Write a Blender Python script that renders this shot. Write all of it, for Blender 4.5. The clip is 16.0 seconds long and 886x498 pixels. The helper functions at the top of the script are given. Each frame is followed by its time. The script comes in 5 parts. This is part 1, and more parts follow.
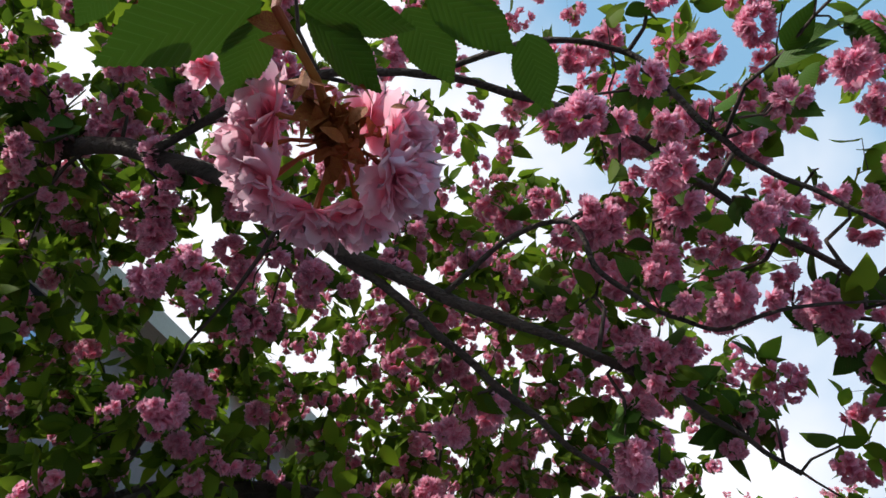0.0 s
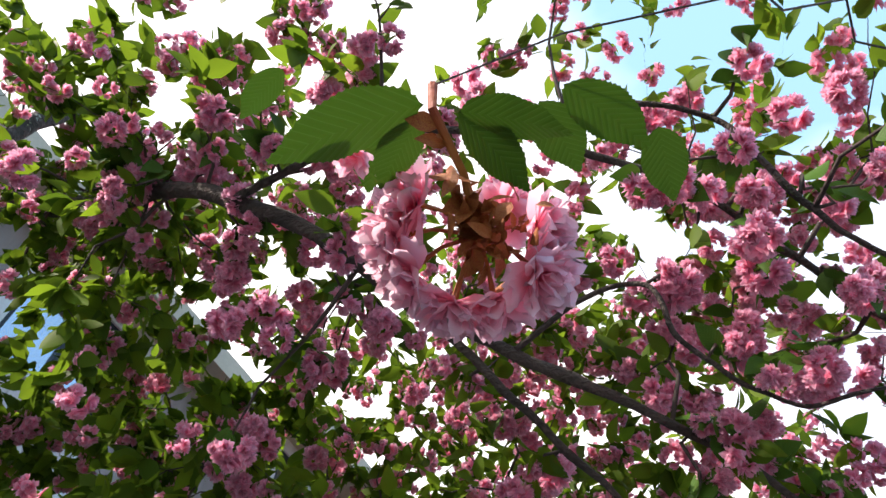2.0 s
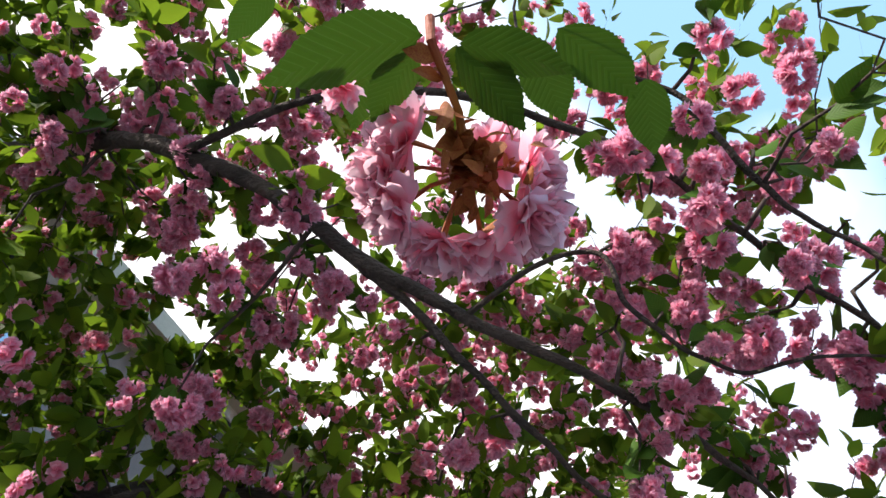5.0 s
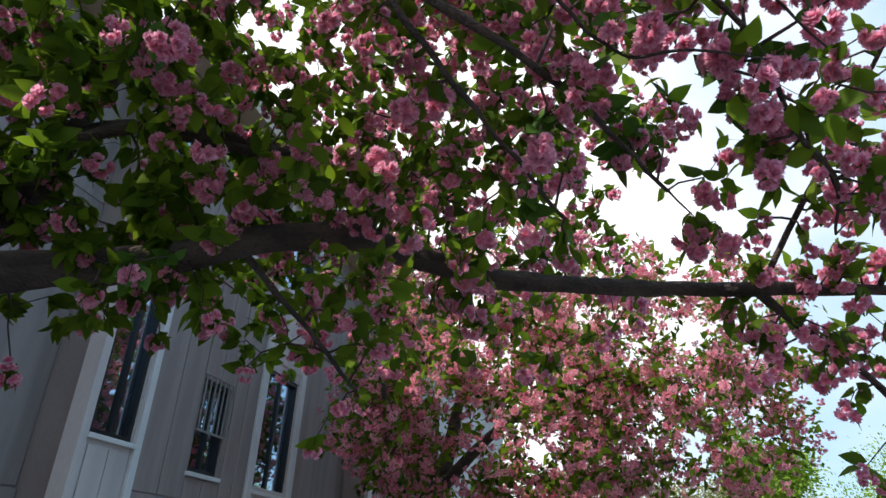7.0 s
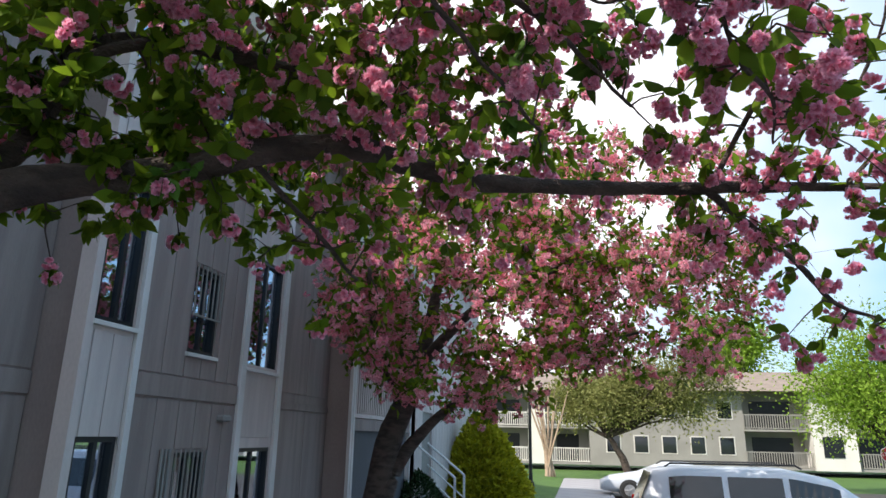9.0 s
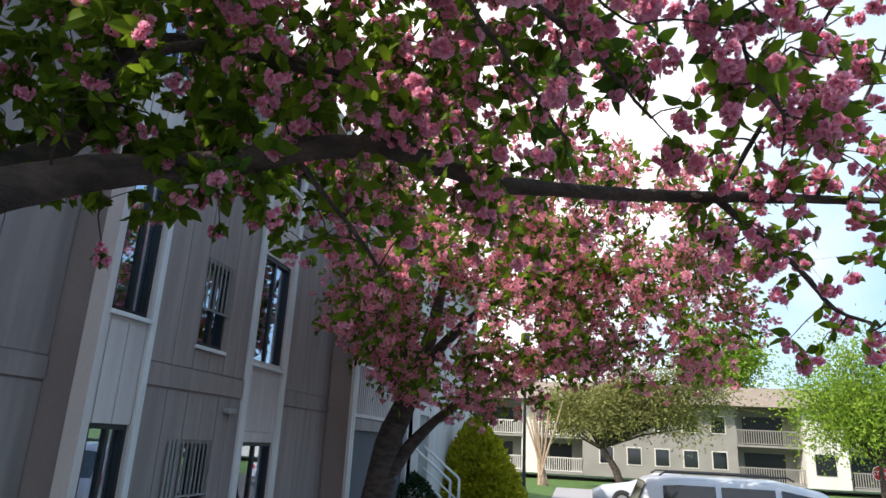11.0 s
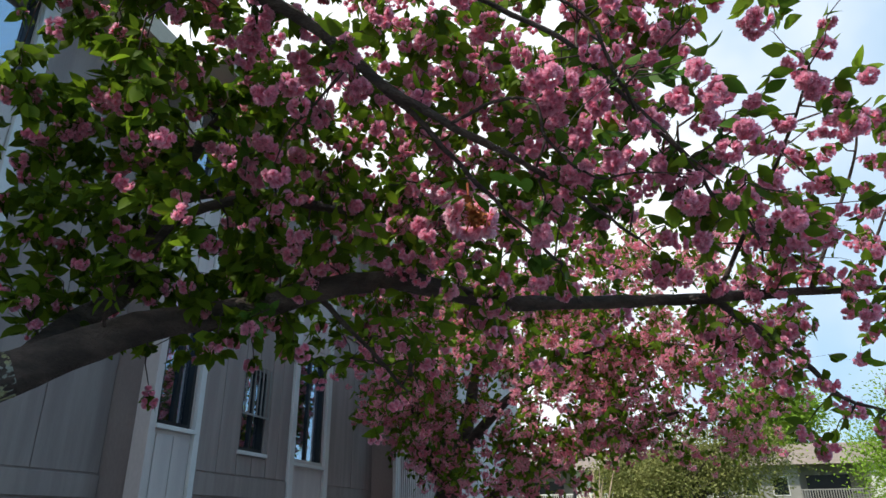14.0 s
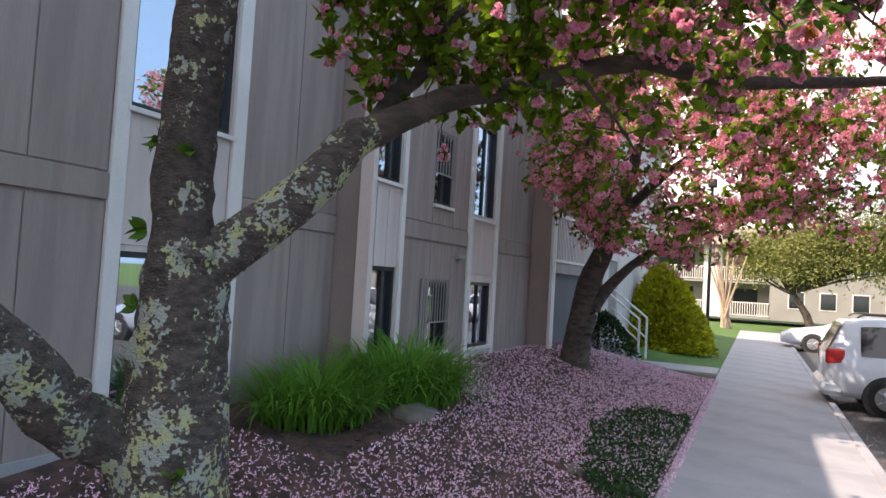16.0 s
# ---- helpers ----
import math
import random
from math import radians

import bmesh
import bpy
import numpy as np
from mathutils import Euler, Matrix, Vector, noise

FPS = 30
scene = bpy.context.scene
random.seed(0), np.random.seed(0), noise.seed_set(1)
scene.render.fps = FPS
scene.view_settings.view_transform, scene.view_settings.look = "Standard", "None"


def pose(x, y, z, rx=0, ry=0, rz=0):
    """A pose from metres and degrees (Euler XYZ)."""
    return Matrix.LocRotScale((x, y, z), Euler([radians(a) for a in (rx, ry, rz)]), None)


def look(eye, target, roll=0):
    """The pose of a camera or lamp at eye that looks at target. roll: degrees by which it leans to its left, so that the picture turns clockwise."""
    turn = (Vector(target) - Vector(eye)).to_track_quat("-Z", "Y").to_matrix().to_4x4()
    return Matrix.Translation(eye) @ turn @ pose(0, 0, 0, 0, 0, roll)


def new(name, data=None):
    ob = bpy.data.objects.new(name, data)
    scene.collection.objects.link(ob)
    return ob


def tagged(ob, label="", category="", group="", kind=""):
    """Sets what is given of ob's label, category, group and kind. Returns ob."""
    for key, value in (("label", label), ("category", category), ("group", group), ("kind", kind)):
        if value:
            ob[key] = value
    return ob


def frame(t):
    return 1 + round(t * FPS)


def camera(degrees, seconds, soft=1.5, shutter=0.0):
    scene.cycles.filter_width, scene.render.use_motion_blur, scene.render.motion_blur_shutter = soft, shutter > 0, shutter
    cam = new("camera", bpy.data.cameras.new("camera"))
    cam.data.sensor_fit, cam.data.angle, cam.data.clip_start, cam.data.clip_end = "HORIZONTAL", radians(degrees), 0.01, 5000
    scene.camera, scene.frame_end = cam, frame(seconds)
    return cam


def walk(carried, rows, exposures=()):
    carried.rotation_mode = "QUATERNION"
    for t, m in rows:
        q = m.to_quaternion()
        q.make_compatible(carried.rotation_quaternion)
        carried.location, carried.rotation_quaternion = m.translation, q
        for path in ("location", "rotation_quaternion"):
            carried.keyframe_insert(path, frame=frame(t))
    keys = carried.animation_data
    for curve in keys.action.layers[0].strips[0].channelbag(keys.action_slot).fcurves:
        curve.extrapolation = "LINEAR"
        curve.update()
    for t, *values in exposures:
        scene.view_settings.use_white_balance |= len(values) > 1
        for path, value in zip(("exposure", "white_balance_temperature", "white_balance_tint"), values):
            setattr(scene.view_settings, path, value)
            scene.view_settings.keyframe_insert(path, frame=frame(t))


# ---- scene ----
cam = camera(67.7, 16.0)
PATH = [
    (0, (0.788, 0.469, 2.372), (0.356, 1.689, 3.897), -4.3),
    (0.5, (0.771, 0.483, 2.388), (0.32, 1.602, 3.983), -3.0),
    (1, (0.759, 0.479, 2.383), (0.256, 1.553, 3.994), 3.1),
    (1.5, (0.765, 0.457, 2.382), (0.265, 1.48, 4.026), 2.6),
    (2, (0.761, 0.437, 2.383), (0.222, 1.496, 3.992), 3.9),
    (2.5, (0.74, 0.452, 2.377), (0.183, 1.499, 3.987), 4.8),
    (3, (0.717, 0.464, 2.382), (0.177, 1.51, 3.999), 4.5),
    (3.2, (0.722, 0.458, 2.39), (0.186, 1.505, 4.007), 4.1),
    (5.3, (0.739, 0.434, 2.372), (0.341, 1.672, 3.892), -0.5),
    (5.5, (0.729, 0.419, 2.369), (0.339, 1.697, 3.857), -0.6),
    (6, (0.713, 0.39, 2.342), (0.365, 1.762, 3.755), -0.3),
    (6.5, (0.703, 0.357, 2.274), (0.437, 1.896, 3.523), -2.8),
    (7, (0.832, 0.293, 2.122), (0.384, 2.035, 2.997), 2.8),
    (7.5, (0.966, 0.223, 2.073), (0.628, 2.076, 2.745), 1.4),
    (8, (0.982, 0.166, 2.078), (0.533, 2.03, 2.645), 3.0),
    (8.2, (0.958, 0.12, 2.084), (0.516, 1.995, 2.622), 2.4),
    (10.3, (0.773, -0.065, 2.071), (0.408, 1.822, 2.624), 0.8),
    (10.5, (0.77, -0.065, 2.08), (0.379, 1.82, 2.619), 0.9),
    (11, (0.767, -0.179, 1.992), (0.382, 1.7, 2.557), 2.9),
    (11.5, (0.777, -0.174, 2.009), (0.406, 1.702, 2.596), 2.3),
    (12, (0.77, -0.175, 2.057), (0.468, 1.713, 2.642), 1.1),
    (12.5, (0.801, -0.152, 2.097), (0.502, 1.694, 2.806), 0.6),
    (13, (0.836, -0.223, 2.116), (0.545, 1.596, 2.896), 0.1),
    (13.5, (0.899, -0.309, 2.137), (0.581, 1.511, 2.903), -0.1),
    (14, (0.911, -0.44, 2.126), (0.443, 1.347, 2.893), -0.6),
    (14.5, (0.811, -0.616, 2.148), (0.101, 1.053, 2.989), -1.2),
    (15, (0.752, -0.94, 2.121), (0.096, 0.777, 2.91), 0.8),
    (15.5, (0.851, -1.123, 2.068), (0.25, 0.718, 2.568), 0.9),
    (15.8, (0.765, -1.299, 2.001), (-0.029, 0.513, 2.292), 3.1),
    (16, (0.598, -1.374, 1.918), (-0.265, 0.428, 2.007), 3.3),
]
# seconds, stops, kelvin, tint: the lens opens and closes and the white shifts a little on the way
EXPOSURE = [(0.0, -0.2, 6500, 12), (0.5, -0.1, 6700, 16), (1.0, 0.15, 6900, 18), (2.5, 0.75, 6900, 18), (3.5, 0.75, 6900, 18), (5.5, 0.35, 6700, 14), (7.0, 0.12, 6600, 12),
            (11.0, 0.28, 6800, 16), (13.0, 0.08, 6600, 12), (14.0, -0.08, 6500, 10), (14.5, 0.05, 6800, 14), (15.3, 0.64, 7300, 20), (16.0, 0.75, 7600, 24)]
walk(cam, [(t, look(eye, target, roll)) for t, eye, target, roll in PATH], EXPOSURE)

# ---- world, sun ----
SUN_EL, SUN_AZ = 45.0, 222.0     # height over the horizon; bearing of the sun from +y, clockwise
world = bpy.data.worlds.new("sky")
scene.world = world
world.use_nodes = True
wn, wl = world.node_tree.nodes, world.node_tree.links
sky = wn.new("ShaderNodeTexSky")
sky.sky_type = 'NISHITA'
sky.sun_disc = False
sky.sun_elevation, sky.sun_rotation = radians(SUN_EL), radians(SUN_AZ)
sky.air_density, sky.dust_density, sky.ozone_density = 1.0, 1.2, 1.0
wtc = wn.new("ShaderNodeTexCoord")
wno = wn.new("ShaderNodeTexNoise")
wno.inputs["Scale"].default_value, wno.inputs["Detail"].default_value = 1.7, 5.0
wse = wn.new("ShaderNodeSeparateXYZ")
wma = wn.new("ShaderNodeMath")              # thin white cloud, thicker towards -x
wma.operation = 'MULTIPLY_ADD'
wma.inputs[1].default_value = -0.62
wra = wn.new("ShaderNodeValToRGB")
wra.color_ramp.elements[0].position, wra.color_ramp.elements[1].position = 0.30, 0.56
wra.color_ramp.elements[0].color = (0.03, 0.03, 0.03, 1)    # haze
wmx = wn.new("ShaderNodeMixRGB")
wmx.inputs[2].default_value = (8.6, 8.8, 9.2, 1)
wl.new(wtc.outputs["Generated"], wno.inputs["Vector"])
wl.new(wtc.outputs["Generated"], wse.inputs[0])
wl.new(wse.outputs["X"], wma.inputs[0])
wl.new(wno.outputs["Fac"], wma.inputs[2])
wl.new(wma.outputs[0], wra.inputs["Fac"])
wl.new(wra.outputs["Color"], wmx.inputs[0])
wbl = wn.new("ShaderNodeMixRGB")            # bright clear blue between the clouds
wbl.inputs[0].default_value, wbl.inputs[2].default_value = 0.7, (2.6, 5.4, 8.0, 1)
wl.new(sky.outputs["Color"], wbl.inputs[1])
wl.new(wbl.outputs["Color"], wmx.inputs[1])
wl.new(wmx.outputs["Color"], wn["Background"].inputs["Color"])
wn["Background"].inputs["Strength"].default_value = 0.14

sun = new("sun", bpy.data.lights.new("sun", 'SUN'))
sun.data.energy, sun.data.angle, sun.data.color = 5.0, radians(0.53), (1.0, 0.95, 0.86)
se, sa = radians(SUN_EL), radians(SUN_AZ)
sun.matrix_world = look((0, 0, 30), Vector((0, 0, 30)) - Vector((math.sin(sa) * math.cos(se), math.cos(sa) * math.cos(se), math.sin(se))))


# ---- materials ----
def material(name, base, rough=0.7, vary=0.25, scale=6.0, fine=60.0, bump=0.15, metal=0.0, second=None, islands=0.0, stretch=(1, 1, 1), spec=0.5, dist=0.01, edge=(0.4, 0.62)):
    """A surface with broad stains, fine grain and relief; second: a colour mixed in by patches."""
    m = bpy.data.materials.new(name)
    m.use_nodes = True
    n, l = m.node_tree.nodes, m.node_tree.links
    b = n["Principled BSDF"]
    b.inputs["Roughness"].default_value, b.inputs["Metallic"].default_value = rough, metal
    b.inputs["Specular IOR Level"].default_value = spec
    tc, mp = n.new("ShaderNodeTexCoord"), n.new("ShaderNodeMapping")
    mp.inputs["Scale"].default_value = stretch
    l.new(tc.outputs["Object"], mp.inputs["Vector"])
    big, small = n.new("ShaderNodeTexNoise"), n.new("ShaderNodeTexNoise")
    for t, s, d in ((big, scale, 4.0), (small, fine, 6.0)):
        t.inputs["Scale"].default_value, t.inputs["Detail"].default_value = s, d
        l.new(mp.outputs["Vector"], t.inputs["Vector"])
    other = second or tuple(c * (1 - vary) for c in base)
    ramp = n.new("ShaderNodeValToRGB")
    ramp.color_ramp.elements[0].position, ramp.color_ramp.elements[1].position = edge
    l.new(big.outputs["Fac"], ramp.inputs["Fac"])
    mx = n.new("ShaderNodeMixRGB")
    mx.inputs[1].default_value, mx.inputs[2].default_value = (*base, 1), (*other, 1)
    l.new(ramp.outputs["Color"], mx.inputs[0])
    hs = n.new("ShaderNodeHueSaturation")
    ma = n.new("ShaderNodeMath")
    ma.operation = 'MULTIPLY_ADD'
    ma.inputs[1].default_value, ma.inputs[2].default_value = 2 * vary, 1.0 - vary
    l.new(small.outputs["Fac"], ma.inputs[0])
    last = ma
    if islands:
        geo = n.new("ShaderNodeNewGeometry")
        oi = n.new("ShaderNodeObjectInfo")
        ad = n.new("ShaderNodeMath")
        ad.operation = 'ADD'
        l.new(geo.outputs["Random Per Island"], ad.inputs[0])
        l.new(oi.outputs["Random"], ad.inputs[1])
        fr = n.new("ShaderNodeMath")
        fr.operation = 'FRACT'
        l.new(ad.outputs[0], fr.inputs[0])
        mu = n.new("ShaderNodeMath")
        mu.operation = 'MULTIPLY_ADD'
        mu.inputs[1].default_value, mu.inputs[2].default_value = 2 * islands, 1 - islands
        l.new(fr.outputs[0], mu.inputs[0])
        pr = n.new("ShaderNodeMath")
        pr.operation = 'MULTIPLY'
        l.new(mu.outputs[0], pr.inputs[0])
        l.new(ma.outputs[0], pr.inputs[1])
        last = pr
    l.new(last.outputs[0], hs.inputs["Value"])
    l.new(mx.outputs["Color"], hs.inputs["Color"])
    l.new(hs.outputs["Color"], b.inputs["Base Color"])
    bp = n.new("ShaderNodeBump")
    bp.inputs["Strength"].default_value, bp.inputs["Distance"].default_value = bump, dist
    l.new(small.outputs["Fac"], bp.inputs["Height"])
    l.new(bp.outputs["Normal"], b.inputs["Normal"])
    return m


def bark_material(name, base, cover, patch=6.0, fleck=42.0):
    """Rough bark with crusty lichen: flecks gather in patches; cover moves the threshold."""
    m = material(name, base, 0.95, 0.55, 16, 60, 1.0, second=tuple(c * .5 for c in base), dist=0.03, stretch=(1, 1, 2.0))
    n, l = m.node_tree.nodes, m.node_tree.links
    b = n["Principled BSDF"]
    hs = [x for x in n if x.bl_idname == "ShaderNodeHueSaturation"][0]
    tc = n.new("ShaderNodeTexCoord")
    pa, fl, co = (n.new("ShaderNodeTexNoise") for _ in range(3))
    for t, sc, d in ((pa, patch, 2.0), (fl, fleck, 3.0), (co, 11.0, 2.0)):
        t.inputs["Scale"].default_value, t.inputs["Detail"].default_value = sc, d
        l.new(tc.outputs["Object"], t.inputs["Vector"])
    ad = n.new("ShaderNodeMath")
    ad.operation = 'MULTIPLY_ADD'
    ad.inputs[1].default_value = 1.3
    l.new(pa.outputs["Fac"], ad.inputs[0])
    l.new(fl.outputs["Fac"], ad.inputs[2])
    rp = n.new("ShaderNodeValToRGB")
    rp.color_ramp.elements[0].position, rp.color_ramp.elements[1].position = cover / 2, cover / 2 + .03
    hf = n.new("ShaderNodeMath")
    hf.operation = 'MULTIPLY'
    hf.inputs[1].default_value = 0.5
    l.new(ad.outputs[0], hf.inputs[0])
    l.new(hf.outputs[0], rp.inputs["Fac"])
    tone = n.new("ShaderNodeMixRGB")
    tone.inputs[1].default_value, tone.inputs[2].default_value = (0.34, 0.37, 0.33, 1), (0.42, 0.43, 0.22, 1)
    cr = n.new("ShaderNodeValToRGB")
    cr.color_ramp.elements[0].position, cr.color_ramp.elements[1].position = 0.45, 0.6
    l.new(co.outputs["Fac"], cr.inputs["Fac"])
    l.new(cr.outputs["Color"], tone.inputs[0])
    mx = n.new("ShaderNodeMixRGB")
    l.new(rp.outputs["Color"], mx.inputs[0])
    l.new(hs.outputs["Color"], mx.inputs[1])
    l.new(tone.outputs["Color"], mx.inputs[2])
    l.new(mx.outputs["Color"], b.inputs["Base Color"])
    return m


def petal_material(name, deep, pale, glow=0.35):
    """Thin petals: deep colour at the foot, pale at the rim, letting light through."""
    m = bpy.data.materials.new(name)
    m.use_nodes = True
    n, l = m.node_tree.nodes, m.node_tree.links
    b, out = n["Principled BSDF"], n["Material Output"]
    b.inputs["Roughness"].default_value = 0.6
    b.inputs["Specular IOR Level"].default_value = 0.2
    at = n.new("ShaderNodeAttribute")
    at.attribute_name = "tone"
    mx = n.new("ShaderNodeMixRGB")
    mx.inputs[1].default_value, mx.inputs[2].default_value = (*deep, 1), (*pale, 1)
    l.new(at.outputs["Fac"], mx.inputs[0])
    oi, geo = n.new("ShaderNodeObjectInfo"), n.new("ShaderNodeNewGeometry")
    ad, fr, mu = (n.new("ShaderNodeMath") for _ in range(3))
    ad.operation, fr.operation, mu.operation = 'ADD', 'FRACT', 'MULTIPLY_ADD'
    l.new(geo.outputs["Random Per Island"], ad.inputs[0])
    l.new(oi.outputs["Random"], ad.inputs[1])
    l.new(ad.outputs[0], fr.inputs[0])
    mu.inputs[1].default_value, mu.inputs[2].default_value = 0.3, 0.85
    l.new(fr.outputs[0], mu.inputs[0])
    hs = n.new("ShaderNodeHueSaturation")
    l.new(mu.outputs[0], hs.inputs["Value"])
    l.new(mx.outputs["Color"], hs.inputs["Color"])
    l.new(hs.outputs["Color"], b.inputs["Base Color"])
    tr, ms = n.new("ShaderNodeBsdfTranslucent"), n.new("ShaderNodeMixShader")
    l.new(hs.outputs["Color"], tr.inputs["Color"])
    ms.inputs[0].default_value = glow
    l.new(b.outputs["BSDF"], ms.inputs[1])
    l.new(tr.outputs["BSDF"], ms.inputs[2])
    l.new(ms.outputs["Shader"], out.inputs["Surface"])
    return m


def glass_material(name, tint, share=0.5):
    """Coated window glass: part mirror, part clear."""
    m = bpy.data.materials.new(name)
    m.use_nodes = True
    n, l = m.node_tree.nodes, m.node_tree.links
    n.remove(n["Principled BSDF"])
    gl, tp, mx = n.new("ShaderNodeBsdfGlossy"), n.new("ShaderNodeBsdfTransparent"), n.new("ShaderNodeMixShader")
    gl.inputs["Color"].default_value, gl.inputs["Roughness"].default_value = (*tint, 1), 0.015
    tp.inputs["Color"].default_value = (0.75, 0.8, 0.85, 1)
    mx.inputs[0].default_value = share
    l.new(tp.outputs[0], mx.inputs[1])
    l.new(gl.outputs[0], mx.inputs[2])
    l.new(mx.outputs[0], n["Material Output"].inputs["Surface"])
    return m


M = {
    "siding": material("siding", (0.30, 0.235, 0.218), 0.75, 0.16, 1.2, 40, 0.25, stretch=(1, 6, 0.5), second=(0.248, 0.192, 0.182), islands=0.07),
    "bay": material("bay_panel", (0.60, 0.515, 0.49), 0.7, 0.12, 1.0, 40, 0.2, stretch=(1, 5, 0.5), second=(0.52, 0.44, 0.425), islands=0.06),
    "trim": material("trim", (0.66, 0.63, 0.62), 0.6, 0.1, 2.0, 50, 0.1),
    "soffit": material("soffit", (0.55, 0.46, 0.36), 0.7, 0.12, 1.5, 40, 0.1),
    "roof": material("shingle_roof", (0.13, 0.115, 0.105), 0.9, 0.3, 1.5, 30, 0.5),
    "bronze": material("bronze_frame", (0.018, 0.02, 0.024), 0.4, 0.15, 4, 60, 0.05, metal=0.3),
    # indoor dimness behind the windows, put into the base colour
    "room": material("dark_interior", (0.10, 0.10, 0.11), 0.9, 0.15, 1.0, 20, 0.05),
    "curtain": material("curtain", (0.5, 0.48, 0.44), 0.85, 0.1, 2, 40, 0.2, stretch=(1, 12, 0.3)),
    "glass": glass_material("window_glass", (0.80, 0.87, 1.0), 0.5),
    "pipe": material("painted_pipe", (0.25, 0.235, 0.225), 0.6, 0.1, 4, 60, 0.05),
    "bark": material("bark", (0.105, 0.078, 0.065), 0.9, 0.4, 7, 70, 1.0, stretch=(1, 1, 2.5), second=(0.05, 0.037, 0.032), dist=0.02),
    "bark_lichen": bark_material("lichened_bark", (0.105, 0.082, 0.072), 1.20, 7.0, 48.0),
    "bark_spotted": bark_material("spotted_bark", (0.095, 0.072, 0.064), 1.30),
    "lichen": material("lichen", (0.36, 0.40, 0.33), 0.95, 0.3, 14, 120, 0.8, second=(0.44, 0.46, 0.33)),
    "twig": material("twig_bark", (0.075, 0.052, 0.045), 0.85, 0.3, 20, 120, 0.5),
    "pedicel": material("pedicel", (0.30, 0.055, 0.016), 0.7, 0.3, 30, 150, 0.3, second=(0.42, 0.17, 0.03)),
    "petal": petal_material("petal", (0.84, 0.20, 0.35), (0.96, 0.62, 0.77), 0.54),
    "petal_pale": petal_material("pale_petal", (0.93, 0.28, 0.42), (0.98, 0.70, 0.80), 0.58),
    "petal_far": petal_material("petal_far", (0.74, 0.16, 0.25), (0.95, 0.57, 0.65), 0.52),
    "leaf": petal_material("leaf", (0.035, 0.08, 0.008), (0.21, 0.33, 0.02), 0.58),
    "fallen": material("fallen_petal", (0.90, 0.60, 0.72), 0.7, 0.15, 3, 30, 0.1, islands=0.2, second=(0.80, 0.50, 0.65)),
    "mulch": material("mulch", (0.115, 0.058, 0.048), 0.95, 0.5, 5, 45, 1.0, second=(0.05, 0.03, 0.027), dist=0.03),
    "concrete": material("concrete", (0.335, 0.33, 0.345), 0.85, 0.14, 1.2, 80, 0.3, second=(0.28, 0.276, 0.29)),
    "asphalt": material("asphalt", (0.065, 0.063, 0.062), 0.9, 0.35, 1.0, 120, 0.5, second=(0.05, 0.048, 0.047)),
    "lawn": material("lawn", (0.07, 0.15, 0.025), 0.95, 0.4, 2, 60, 0.8, second=(0.05, 0.11, 0.02)),
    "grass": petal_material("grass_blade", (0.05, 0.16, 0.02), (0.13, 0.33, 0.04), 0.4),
    "ivy": petal_material("ivy", (0.018, 0.05, 0.015), (0.035, 0.085, 0.025), 0.2),
    "golden": petal_material("golden_foliage", (0.24, 0.25, 0.012), (0.50, 0.47, 0.025), 0.3),
    "hedge": petal_material("hedge_leaf", (0.015, 0.035, 0.012), (0.03, 0.06, 0.02), 0.2),
    "olive": petal_material("olive_foliage", (0.16, 0.18, 0.05), (0.32, 0.33, 0.12), 0.35),
    "spring": petal_material("spring_foliage", (0.16, 0.29, 0.03), (0.30, 0.46, 0.06), 0.4),
    "rock": material("rock", (0.19, 0.16, 0.14), 0.9, 0.3, 5, 40, 0.8),
    "white_rail": material("white_rail", (0.70, 0.70, 0.70), 0.5, 0.08, 4, 60, 0.05),
    "pole": material("dark_pole", (0.03, 0.028, 0.027), 0.5, 0.2, 5, 60, 0.1, metal=0.4),
    "paint_white": material("car_white", (0.56, 0.60, 0.66), 0.25, 0.04, 3, 80, 0.0),
    "paint_silver": material("car_silver", (0.52, 0.60, 0.68), 0.25, 0.05, 3, 80, 0.0, metal=0.4),
    "car_glass": material("car_glass", (0.015, 0.018, 0.022), 0.05, 0.1, 3, 60, 0.0, spec=0.8),
    "tyre": material("tyre", (0.02, 0.02, 0.02), 0.85, 0.2, 20, 90, 0.3),
    "rim": material("rim", (0.45, 0.45, 0.46), 0.35, 0.1, 10, 60, 0.05, metal=0.8),
    "red_lens": material("red_lens", (0.45, 0.012, 0.012), 0.15, 0.1, 10, 60, 0.0),
    "clear_lens": material("clear_lens", (0.65, 0.66, 0.68), 0.15, 0.1, 10, 60, 0.0),
    "plastic": material("black_plastic", (0.03, 0.03, 0.032), 0.6, 0.2, 10, 80, 0.1),
    "far_wall": material("far_wall", (0.30, 0.29, 0.27), 0.8, 0.12, 0.8, 20, 0.1),
    "far_white": material("far_white", (0.70, 0.68, 0.64), 0.8, 0.08, 0.8, 20, 0.1),
    "far_trunk": material("pale_trunk", (0.42, 0.31, 0.22), 0.9, 0.25, 4, 30, 0.4),
    "sign_red": material("sign_red", (0.55, 0.02, 0.03), 0.4, 0.05, 4, 30, 0.0),
    "sign_white": material("sign_white", (0.8, 0.8, 0.8), 0.4, 0.04, 4, 30, 0.0),
}


